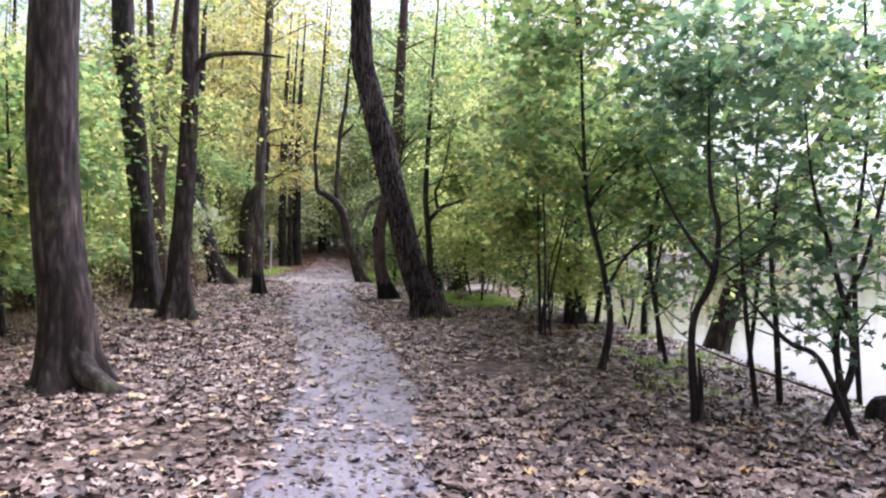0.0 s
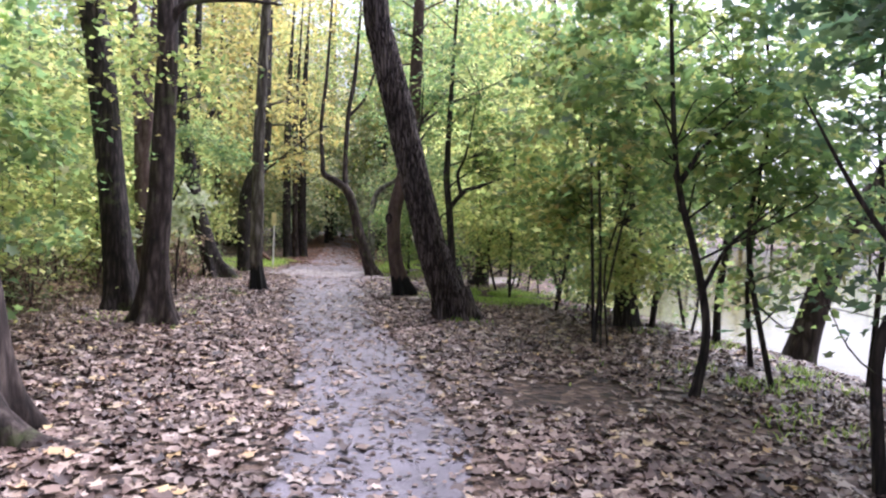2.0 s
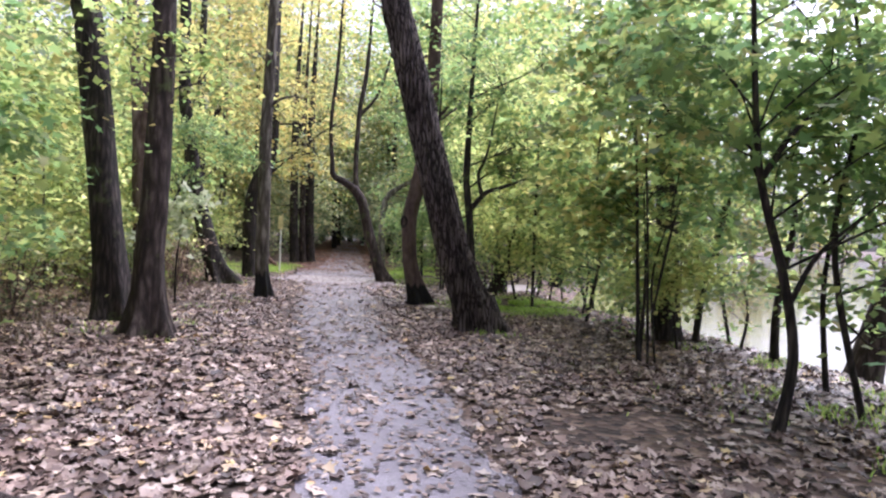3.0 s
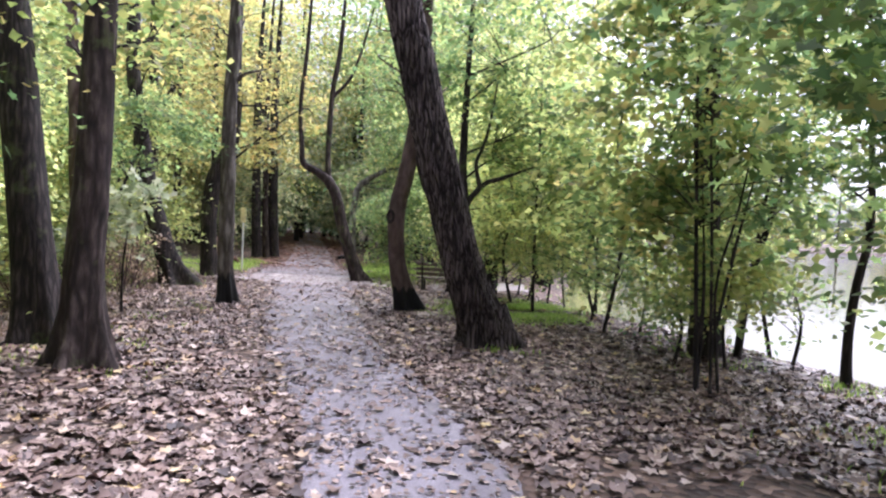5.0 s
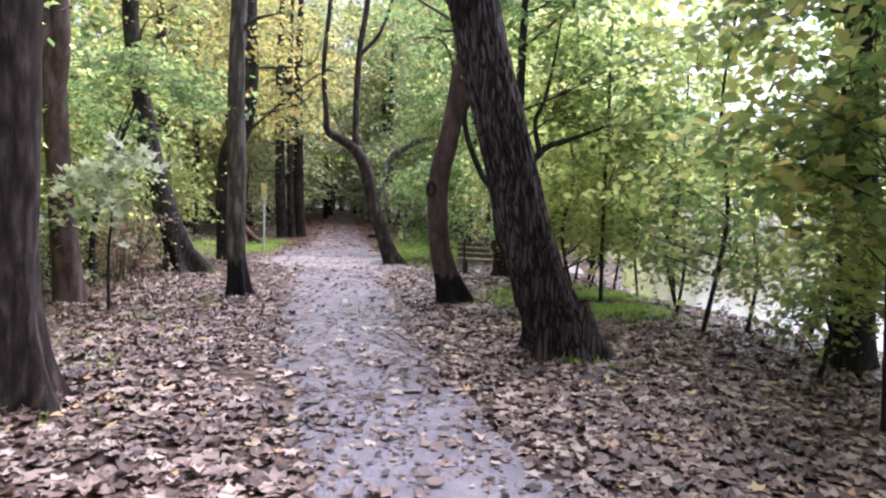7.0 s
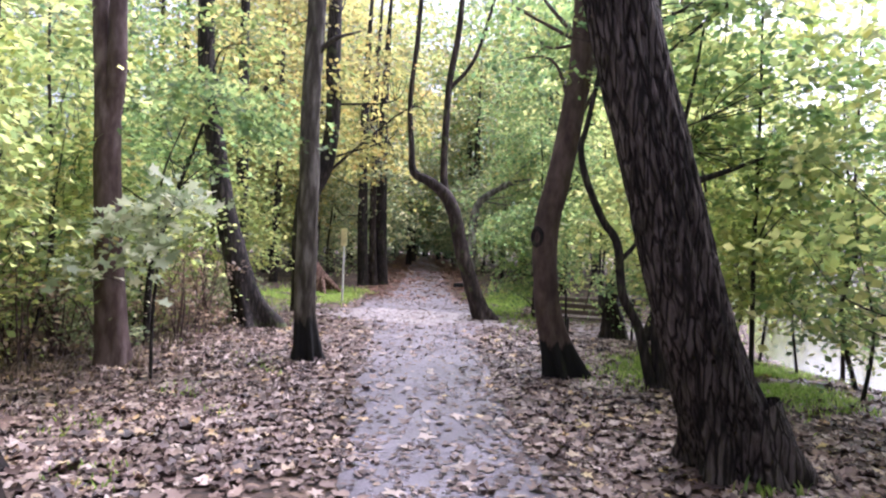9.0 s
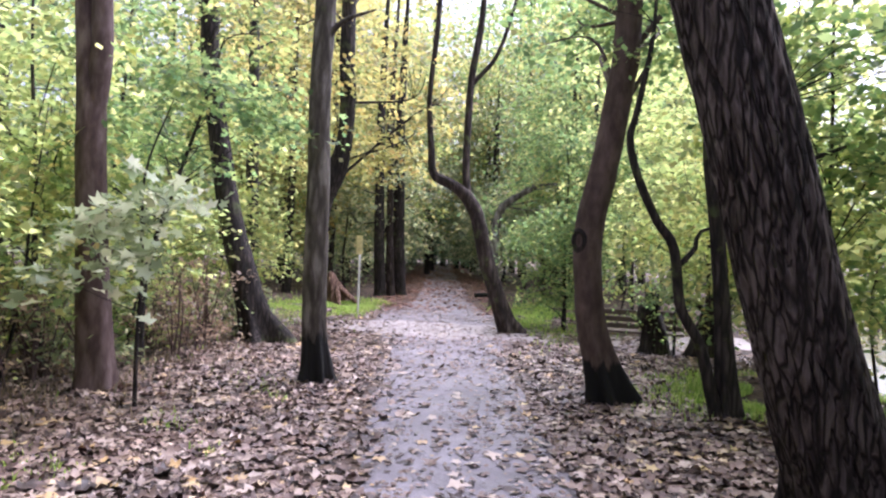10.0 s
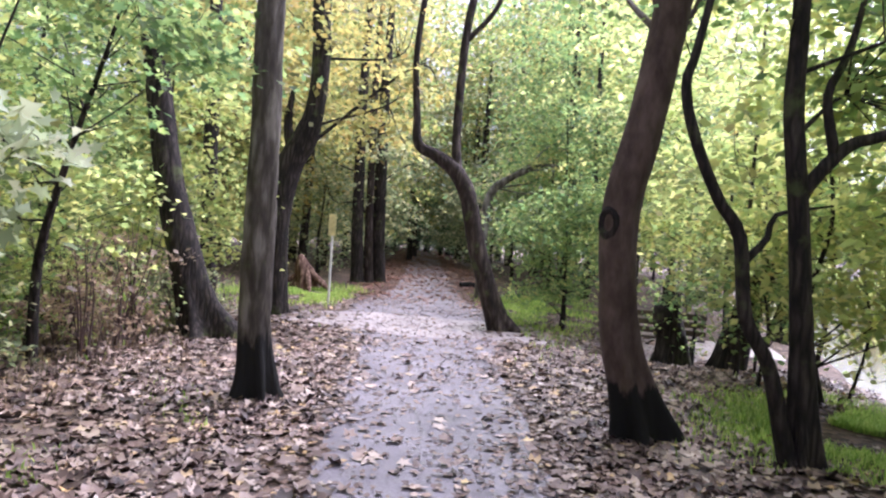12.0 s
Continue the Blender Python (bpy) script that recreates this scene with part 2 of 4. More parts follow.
def curve_through(points, step):
    """Points and radii on a smooth curve through (x, y, z, r) rows."""
    p = np.asarray(points, float)
    if len(p) == 2:
        p = np.array([p[0], (p[0] + p[1]) / 2, p[1]])
    q = np.vstack([2 * p[0] - p[1], p, 2 * p[-1] - p[-2]])
    q[:, 3] = np.maximum(q[:, 3], 0.001)
    out = []
    for i in range(1, len(q) - 2):
        a, b, c, d = q[i - 1:i + 3]
        n = max(2, int(np.ceil(np.linalg.norm(c[:3] - b[:3]) / step)))
        for s in np.arange(n) / n:
            out.append(0.5 * (2 * b + (c - a) * s + (2 * a - 5 * b + 4 * c - d) * s**2 + (3 * b - a - 3 * c + d) * s**3))
    out.append(q[-2])
    out = np.array(out)
    out[:, 3] = np.maximum(out[:, 3], 0.002)
    return out


def tube(points, seg=10, step=0.2, rough=0.0, flare=0.0, lobes=5, seed=0, ridge=0.0):
    """Corners and faces of a tapered limb. flare: how far the roots spread at its foot; ridge: depth of furrows along it."""
    c = curve_through(points, step)
    if step < 0.1:
        high = c[:, 2] - c[0, 2] > 5.2
        c = np.vstack([c[~high], c[high][::max(1, int(0.35 / step))], c[-1:]])
    n = len(c)
    tan = np.gradient(c[:, :3], axis=0)
    tan /= np.linalg.norm(tan, axis=1)[:, None] + 1e-9
    mean = c[-1, :3] - c[0, :3]
    ref = np.eye(3)[np.argmin(np.abs(mean))]
    u = np.cross(tan, ref)
    u /= np.linalg.norm(u, axis=1)[:, None] + 1e-9
    v = np.cross(tan, u)
    a = np.linspace(0, 2 * np.pi, seg, endpoint=False)
    r = np.repeat(c[:, 3:4], seg, 1)
    g = np.random.default_rng(seed + 11)
    run = np.concatenate([[0], np.cumsum(np.linalg.norm(np.diff(c[:, :3], axis=0), axis=1))])
    if rough:
        for k in range(2, 6):
            ph, f = g.uniform(0, 6.28, 2), g.uniform(0.6, 2.6)
            r = r * (1 + rough / k * np.sin(k * a[None] + ph[0] + 1.2 * np.sin(run[:, None] * f + ph[1])))
    if ridge:
        crack = np.array([[noise.noise((math.cos(t + 0.12 * s) * 4.6, math.sin(t + 0.12 * s) * 4.6, s * 1.7 + seed)) for t in a] for s in run])
        fine = np.array([[noise.noise((math.cos(t) * 13, math.sin(t) * 13, s * 4 + seed)) for t in a] for s in run])
        r = r + ridge * (0.35 - np.exp(-(crack / 0.1) ** 2) + 0.35 * fine)
    if flare:
        fall = np.exp(-run / 0.3)[:, None]
        ph = g.uniform(0, 6.28)
        root = np.clip(np.cos(lobes * a + ph + 0.8 * np.sin(a * 2 + ph)), -0.35, 1)
        r = r + flare * fall * (0.16 + 0.62 * root[None])
    verts = c[:, None, :3] + r[..., None] * (np.cos(a)[None, :, None] * u[:, None] + np.sin(a)[None, :, None] * v[:, None])
    idx = np.arange(n * seg).reshape(n, seg)
    nxt = np.roll(idx, -1, 1)
    quads = np.stack([idx[:-1], nxt[:-1], nxt[1:], idx[1:]], -1).reshape(-1, 4)
    return verts.reshape(-1, 3), quads


def tubes(rows, seg=4, step=0.3, **kw):
    vs, fs, o = [], [], 0
    for points in rows:
        v, f = tube(points, seg, step, **kw)
        vs.append(v)
        fs.append(f + o)
        o += len(v)
    return np.vstack(vs), np.vstack(fs)


def box_bm(bm, size, m):
    r = bmesh.ops.create_cube(bm, size=1.0)
    bmesh.ops.transform(bm, matrix=m @ Matrix.Diagonal((*size, 1)), verts=r["verts"])
    return r["verts"]


def bevel_all(bm, w):
    bmesh.ops.bevel(bm, geom=list(bm.edges), offset=w, segments=2, affect="EDGES")
    return bm


# leaf outlines, one metre long, with the stalk at the origin
LEAF_SIMPLE = (np.array([(0, 0, 0), (0.36, 0.45, 0.07), (0, 1, -0.06), (-0.36, 0.45, 0.07)]), np.array([(0, 1, 2), (0, 2, 3)]))
LEAF_OVAL = (np.array([(0, 0, 0), (0.4, 0.25, 0.1), (0.36, 0.68, 0.13), (0, 1, -0.02), (-0.36, 0.66, 0.1), (-0.42, 0.25, 0.16)]),
             np.array([(0, 1, 2), (0, 2, 3), (0, 3, 4), (0, 4, 5)]))
LEAF_LOBED = (np.array([(0, 0, 0), (0.34, 0.12, 0.14), (0.5, 0.42, 0.26), (0.26, 0.6, 0.06), (0.2, 0.98, 0.2), (-0.12, 0.78, -0.04), (-0.46, 0.72, 0.22), (-0.3, 0.4, 0.04), (-0.4, 0.1, 0.2)]),
              np.array([(0, 1, 7), (1, 3, 7), (1, 2, 3), (3, 5, 7), (3, 4, 5), (5, 6, 7), (0, 7, 8)]))
LEAF_MAPLE = (np.array([(0, 0, 0), (0.4, -0.04, 0.06), (0.24, 0.25, 0.03), (0.58, 0.52, 0.1), (0.2, 0.56, 0.04), (0, 1, -0.1), (-0.2, 0.56, 0.04), (-0.58, 0.5, 0.08),
                        (-0.24, 0.25, 0.03), (-0.4, -0.05, 0.08), (0, 0.5, 0)]),
              np.array([(0, 1, 2), (0, 2, 10), (2, 3, 4), (2, 4, 10), (10, 4, 5), (0, 10, 8), (0, 8, 9), (8, 6, 7), (8, 10, 6), (10, 5, 6)]))


def leaves(places, normals, sizes, outline, g, curl=(-0.5, 2.2)):
    """All leaves of one crown as one array of corners and one of triangles."""
    lv, lf = outline
    n = len(places)
    nz = normals / (np.linalg.norm(normals, axis=1)[:, None] + 1e-9)
    along = g.normal(size=(n, 3))
    along -= (along * nz).sum(1)[:, None] * nz
    along /= np.linalg.norm(along, axis=1)[:, None] + 1e-9
    side = np.cross(along, nz)
    s = sizes[:, None, None]
    bend = g.uniform(*curl, (n, 1, 1))
    w = lv[None] - np.array([0, 0.5, 0])
    verts = places[:, None] + s * (w[..., 0:1] * side[:, None] + w[..., 1:2] * along[:, None] + bend * w[..., 2:3] * nz[:, None])
    tris = (lf[None] + (np.arange(n) * len(lv))[:, None, None]).reshape(-1, 3)
    return verts.reshape(-1, 3), tris


def crown_points(g, centre, radii, clumps, per, spread, flat=0.22):
    """Leaf places in flat sprays scattered unevenly through an egg-shaped space."""
    d = g.normal(size=(clumps * 3, 3))
    d /= np.linalg.norm(d, axis=1)[:, None]
    d *= g.uniform(0.15, 1.0, (len(d), 1)) ** 0.45
    cs = np.asarray(centre) + d * np.asarray(radii)
    keep = np.array([noise.noise((c[0] * 0.9, c[1] * 0.9, c[2] * 1.3)) for c in cs]) > -0.12
    cs = cs[keep][:clumps]
    k = len(cs)
    tilt = g.normal(size=(k, 3)) * 0.28 + np.array([0, 0, 1.0])
    tilt[:, :2] += 0.25 * (cs - np.asarray(centre))[:, :2] / np.asarray(radii)[:2]
    ax = np.cross(tilt, g.normal(size=(k, 3)))
    ax /= np.linalg.norm(ax, axis=1)[:, None]
    tilt /= np.linalg.norm(tilt, axis=1)[:, None]
    bx = np.cross(tilt, ax)
    rad = spread * g.uniform(0.6, 1.3, (k, 1, 1))
    o = g.normal(size=(k, per, 3)) * 0.55
    pts = cs[:, None] + rad * (o[..., 0:1] * ax[:, None] * 1.35 + o[..., 1:2] * bx[:, None] * 0.8 + flat * o[..., 2:3] * tilt[:, None])
    pts[..., 2] -= 0.12 * rad[..., 0] * (o[..., 0] ** 2 + o[..., 1] ** 2)
    nor = np.repeat(tilt[:, None], per, 1) + g.normal(size=(k, per, 3)) * 0.44
    return cs, pts.reshape(-1, 3), nor.reshape(-1, 3)


def grow(name, label, spine, bark, crowns, leaf, seed, size=0.1, per=45, outline=LEAF_SIMPLE, spread=0.45, seg=14, step=0.18, rough=0.05,
         flare=0.0, ridge=0.0, limbs=(), auto_limbs=6, group="", twig_share=0.5, category="tree", floor_z=0.15):
    """A tree: trunk, limbs, twigs and a crown of leaves. crowns: (x, y, z, rx, ry, rz, sprays). limbs: rows of (x, y, z, r)."""
    g = np.random.default_rng(seed)
    spine = np.asarray(spine, float)
    base = spine[0, :3].copy()
    loc = lambda rows: np.asarray(rows, float) - np.array([*base, 0])
    tree = thing(name, base, label, category, group)
    foot = loc(spine)
    below = foot[0].copy()
    below[2] -= 0.12
    part("trunk", raw_mesh("trunk", *tube(np.vstack([below, foot]), seg, step, rough, flare, 5, seed, ridge)), bark, tree)
    for row in limbs:
        part("limb", raw_mesh("limb", *tube(loc(row), 8, 0.12, 0.06, seed=seed)), bark, tree)
    lv, lf, o, twigs = [], [], 0, {}
    samples = curve_through(foot, 0.25)
    for cx, cy, cz, rx, ry, rz, k in crowns:
        ctr = np.array([cx, cy, cz]) - base
        cs, pts, nor = crown_points(g, ctr, (rx, ry, rz), k, per, spread)
        ok = pts[:, 2] > floor_z
        pts, nor = pts[ok], nor[ok]
        v, f = leaves(pts, nor, size * g.uniform(0.6, 1.25, len(pts)), outline, g)
        lv.append(v)
        lf.append(f + o)
        o += len(v)
        made = 0
        ends = []
        for c in cs[: max(2, int(len(cs) * twig_share))]:
            low = samples[samples[:, 2] < c[2] + 0.1]
            s = low[np.argmin(np.abs(c[2] - low[:, 2] - 0.55 * np.hypot(*(low[:, :2] - c[:2]).T)))] if len(low) else samples[0]
            mid = (s[:3] * 0.45 + c * 0.55) + g.normal(size=3) * 0.14 * (0.5 + np.linalg.norm(c - s[:3]))
            mid[2] += 0.05 * np.linalg.norm(c - s[:3])
            r0 = min(s[3] * 0.4, 0.012 + 0.008 * np.linalg.norm(c - s[:3]))
            row = [(*s[:3], r0), (*mid, r0 * 0.55), (*c, 0.003)]
            if made < auto_limbs and np.linalg.norm(c - s[:3]) > 0.5:
                limb = part("limb", raw_mesh("limb", *tube(row, 6, 0.15, 0.05, seed=seed + made)), bark, tree)
                made += 1
                ends.append((np.array(row), limb))
            elif ends:
                e, limb = min(ends, key=lambda q: np.linalg.norm(q[0][1, :3] - c))
                m2 = (e[1, :3] + c) / 2 + g.normal(size=3) * 0.08
                twigs.setdefault(limb, []).append([(*e[1, :3], e[1, 3] * 0.7), (*m2, 0.006), (*c, 0.002)])
            else:
                twigs.setdefault(tree, []).append(row)
    for holder, rows in twigs.items():
        part("twig", raw_mesh("twig", *tubes(rows, 3, 0.4)), bark, holder)["kind"] = "stuff"
    if lv:
        part("crown", raw_mesh("crown", np.vstack(lv), np.vstack(lf)), leaf, tree, smooth=False)
    return tree


# ---- ground, pond and paths ----
def path_x(y):
    """The middle of the trodden path."""
    return float(np.interp(y, [-40, 0, 4.9, 7.4, 10.7, 13.4, 15.2, 17, 19.7, 22, 29, 37, 60, 110], [2.5, 0.5, -0.38, -0.7, -1.46, -2.36, -2.8, -3.2, -3.68, -4.3, -5.5, -6.95, -11.5, -21]))


def path_half(y):
    return float(np.interp(y, [-40, 4.9, 10, 15, 19.7, 21.5, 24, 29, 37, 100], [0.64, 0.64, 0.7, 0.8, 0.92, 1.5, 1.45, 0.85, 0.9, 0.9]))


def shore_x(y):
    """The water's edge on the pond's near side."""
    return float(np.interp(y, [-110, 0, 8.7, 12, 14, 16, 18, 19.5, 22, 26, 40, 70, 110], [14, 6.2, 5.4, 5.0, 4.5, 4.0, 3.0, 2.2, 2.4, 3.4, 6, 14, 30]))


def ground_z(x, y):
    z = -0.1 + 0.035 * noise.noise((x * 0.5, y * 0.5, 0)) + 0.012 * noise.noise((x * 2.1, y * 2.1, 3))
    z += 0.17 * math.exp(-((x + 4.9) / 1.3) ** 2 - ((y - 11.4) / 1.9) ** 2)
    into = x - shore_x(y)
    if into > -1.6:
        far = max(x - (shore_x(y) + 76), y - 104)
        dip = min(1.0, max(0.0, (into + 1.6) / 1.6)) ** 1.6 * 0.33 + min(1.0, max(0.0, into)) * 0.5
        if far > 0:
            dip *= max(0.0, 1 - far / 4)
        z -= dip
    z -= 0.24 * math.exp(-((x + 0.5) / 1.2) ** 2 - ((y - 21.6) / 1.0) ** 2)
    if x < -7:
        z += 0.02 * min(6, -7 - x)
    return z


def spaced(fine_a, fine_b, step, reach):
    a = list(np.arange(fine_a, fine_b, step))
    lo, hi, s = [], [], step
    x = fine_a
    while x > -reach:
        s *= 1.35
        x -= s
        lo.append(x)
    x, s = a[-1], step
    while x < reach:
        s *= 1.35
        x += s
        hi.append(x)
    return np.array(lo[::-1] + a + hi)


def build_ground():
    xs, ys = spaced(-13, 9, 0.22, 600), spaced(-2, 34, 0.24, 600)
    v = np.array([(x, y, ground_z(x, y)) for y in ys for x in xs])
    i = np.arange(len(v)).reshape(len(ys), len(xs))
    q = np.stack([i[:-1, :-1], i[:-1, 1:], i[1:, 1:], i[1:, :-1]], -1).reshape(-1, 4)
    ob = part("ground", raw_mesh("ground", v, q), EARTH)
    return tagged(ob, "brown woodland floor covered with rotting leaves", "ground", kind="structure")


ground = build_ground()


def ribbon(name, label, rows, lift, mat):
    """A strip laid on the ground. rows: middle x, y, half width and the way across."""
    v, q, n = [], [], 9
    for k, (x, y, h, ax, ay) in enumerate(rows):
        hl = h * (1.05 + 0.14 * noise.noise((k * 0.17, 5, 1)) + 0.16 * noise.noise((k * 0.9, 2, 1)))
        hr = h * (1.05 + 0.14 * noise.noise((k * 0.17, 9, 4)) + 0.16 * noise.noise((k * 0.9, 7, 4)))
        for j in range(n):
            s = -hl + (hl + hr) * j / (n - 1)
            px, py = x + ax * s, y + ay * s
            edge = 0.03 if j in (0, n - 1) else 0.0
            v.append((px, py, ground_z(px, py) + lift - edge))
    i = np.arange(len(v)).reshape(-1, n)
    q = np.stack([i[:-1, :-1], i[:-1, 1:], i[1:, 1:], i[1:, :-1]], -1).reshape(-1, 4)
    ob = part(name, raw_mesh(name, np.array(v), q), mat)
    return tagged(ob, label, "path", kind="structure")


ribbon("path", "trodden grey earth footpath strewn with leaves", [(path_x(y), y, path_half(y), 1.0, 0.0) for y in np.arange(-25, 80, 0.16)], 0.016, PATH_DIRT)
ribbon("cross_path", "side path crossing the footpath, earth paled for open-sky light", [(x, 22.3 + 0.05 * (x + 4) + 0.4 * math.sin(x * 0.3), 0.6 + 0.75 * math.exp(-((x + 4.4) / 2.2) ** 2), 0.0, 1.0) for x in np.arange(-16, 1.6, 0.2)][::-1], 0.021, PATH_LIT)


def build_water():
    xs = np.array([0.5, 3, 6, 12, 30, 60, 96])
    v = np.array([(x, y, -0.37) for y in (-110, 0, 20, 40, 107) for x in xs])
    i = np.arange(len(v)).reshape(5, len(xs))
    q = np.stack([i[:-1, :-1], i[:-1, 1:], i[1:, 1:], i[1:, :-1]], -1).reshape(-1, 4)
    ob = part("water", raw_mesh("water", v, q), WATER)
    return tagged(ob, "still brown pond water mirroring the pale sky", "pond", kind="structure")


build_water()


# ---- the trees along the path ----
def up(spine, *more):
    return list(spine) + list(more)


# big trunk with spreading roots beside the start of the path
first = grow("tree", "thick grey-brown tree trunk with a long surface root", up([(-3.35, 7.06, -0.12, 0.252), (-3.39, 7.05, 0.3, 0.239), (-3.42, 7.05, 0.7, 0.228), (-3.52, 7.05, 1.44, 0.217), (-3.59, 7.05, 2.49, 0.211), (-3.6, 7.05, 3.55, 0.202)],
             (-3.6, 7.1, 6, 0.174), (-3.5, 7.2, 9, 0.104), (-3.4, 7.3, 12, 0.035)), BARK_GREY, [(-3.8, 7.2, 10, 2.5, 2.5, 2.2, 18)], LEAF_LIME, 21, 0.16, 30,
             seg=64, step=0.06, flare=0.42, ridge=0.014, spread=0.7)
part("root", raw_mesh("root", *tube([(0.08, -0.1, 0.42, 0.1), (0.26, -0.16, 0.2, 0.11), (0.5, -0.17, 0.05, 0.095), (0.8, -0.1, -0.03, 0.07), (1.05, -0.06, -0.09, 0.04)], 24, 0.04, 0.14, ridge=0.012)), BARK_GREY, first)

grow("tree", "dark ivy-grown tree trunk leaning slightly over the leaves", up([(-5.01, 12.05, 0.02, 0.22), (-5.12, 12.04, 0.99, 0.2), (-5.25, 12.04, 2.09, 0.185), (-5.44, 12.03, 3.65, 0.176), (-5.61, 12.02, 5.02, 0.17)], (-5.70, 12.08, 9, 0.12), (-5.60, 12.08, 13, 0.03)),
     BARK_DARK, [(-5.50, 12.08, 3.9, 1.1, 1.2, 1.3, 34), (-6.10, 12.08, 10, 2.4, 2.4, 2.2, 16)], LEAF_LIME, 22, 0.11, 40, seg=32, step=0.09, flare=0.36, ridge=0.012)
grow("tree", "straight dark brown tree trunk on a flared foot", up([(-4.19, 11.27, 0.02, 0.172), (-4.19, 11.27, 0.3, 0.164), (-4.19, 11.27, 0.96, 0.154), (-4.13, 11.27, 1.99, 0.138), (-4.10, 11.27, 3.53, 0.123), (-4.12, 11.27, 4.8, 0.116)], (-4.08, 11.27, 8, 0.088), (-4.08, 11.27, 12, 0.024)),
     BARK_GREY, [(-4.22, 11.72, 3.6, 0.8, 0.9, 0.9, 18), (-4.22, 11.62, 9.5, 2.2, 2.2, 2, 14)], LEAF_LIME, 23, 0.11, 40, seg=32, step=0.08, flare=0.42, ridge=0.014,
     limbs=[[(-4.11, 11.27, 3.75, 0.06), (-3.88, 11.27, 4.15, 0.05), (-3.32, 11.52, 4.3, 0.035), (-2.72, 11.62, 4.28, 0.015)]])
grow("tree", "reddish-brown forked tree trunk at the thicket's edge", up([(-6.45, 15.6, -0.12, 0.170), (-6.53, 15.6, 0.96, 0.153), (-6.6, 15.6, 2.2, 0.145), (-6.62, 15.6, 2.8, 0.132), (-6.72, 15.6, 3.7, 0.093)], (-6.9, 15.6, 6, 0.076), (-7.1, 15.6, 10, 0.017)),
     BARK_RUSSET, [(-7.2, 15.7, 7.5, 1.9, 1.9, 2.2, 26)], LEAF_LIME, 24, 0.12, 35, seg=28, step=0.08, flare=0.16, ridge=0.006,
     limbs=[[(-6.6, 15.6, 2.5, 0.11), (-6.5, 15.58, 3.2, 0.1), (-6.5, 15.58, 4.2, 0.09), (-6.3, 15.6, 6.5, 0.05), (-6.1, 15.6, 8.5, 0.02)]])
grow("tree", "thick dark tree trunk leaning away with spreading roots", up([(-6.42, 19.27, -0.12, 0.223), (-6.6, 19.24, 0.35, 0.209), (-6.74, 19.21, 0.78, 0.198), (-7.01, 19.17, 1.75, 0.171), (-7.16, 19.14, 2.57, 0.153), (-7.37, 19.11, 3.87, 0.133), (-7.44, 19.1, 4.86, 0.130)], (-7.4, 19, 8, 0.094), (-7.2, 19, 13, 0.022)),
     BARK_DARK, [(-7.4, 19.0, 4.2, 1.4, 1.4, 1.0, 30), (-7.5, 19, 9, 2.4, 2.4, 2.4, 18)], LEAF_LIME, 25, 0.12, 40, seg=32, step=0.1, flare=0.55, ridge=0.018)
grow("tree", "dark bent tree trunk with an elbow and a broken branch", up([(-6.69, 21.89, -0.12, 0.2), (-6.73, 21.89, 1.36, 0.195), (-6.61, 21.91, 2.31, 0.22), (-6.36, 21.95, 2.84, 0.205), (-6.21, 21.97, 3.46, 0.15), (-6.18, 21.98, 4.39, 0.15), (-6.22, 21.97, 5.13, 0.145)], (-6.2, 22, 9, 0.1), (-6.1, 22, 13, 0.02)),
     BARK_DARK, [(-5.7, 22.6, 4.3, 1.8, 1.6, 1.7, 80), (-6.2, 22.2, 8.0, 2.2, 2.2, 2.2, 34)], LEAF_GOLD, 26, 0.12, 36, seg=22, step=0.12, flare=0.16, ridge=0.012,
     limbs=[[(-6.55, 21.9, 2.5, 0.1), (-6.66, 21.9, 3.1, 0.08), (-6.6, 21.9, 3.6, 0.04)]])
grow("tree", "slender dark tree trunk with a dead crooked branch", up([(-8.6, 23.2, 0.0, 0.15), (-8.7, 23.2, 1.7, 0.145), (-8.75, 23.2, 3.8, 0.13)], (-8.8, 23.2, 7, 0.1), (-8.7, 23.2, 12, 0.02)),
     BARK_DARK, [(-8.4, 23.6, 5.6, 2.3, 2.2, 2.6, 70)], LEAF_GOLD, 27, 0.13, 34, seg=16, limbs=[[(-8.75, 23.2, 3.7, 0.1), (-8.45, 23.2, 4.4, 0.08), (-8.15, 23.2, 4.9, 0.05)]])
grow("tree", "slim ribbed tree trunk with a blackened foot", up([(-4.58, 16.65, -0.12, 0.140), (-4.6, 16.65, 0.15, 0.130), (-4.62, 16.65, 0.41, 0.123), (-4.63, 16.65, 0.98, 0.126), (-4.63, 16.65, 2.13, 0.120), (-4.64, 16.64, 2.99, 0.113), (-4.62, 16.65, 3.85, 0.110)], (-4.55, 16.7, 7, 0.084), (-4.5, 16.7, 11, 0.019)),
     BARK_SLIM, [(-4.7, 16.9, 6.4, 1.6, 1.5, 1.6, 26)], LEAF_GOLD, 28, 0.12, 36, seg=28, step=0.07, flare=0.24, ridge=0.014,
     limbs=[[(-4.63, 16.65, 3.6, 0.04), (-4.4, 16.6, 3.82, 0.03), (-4.0, 16.5, 3.9, 0.012)]])
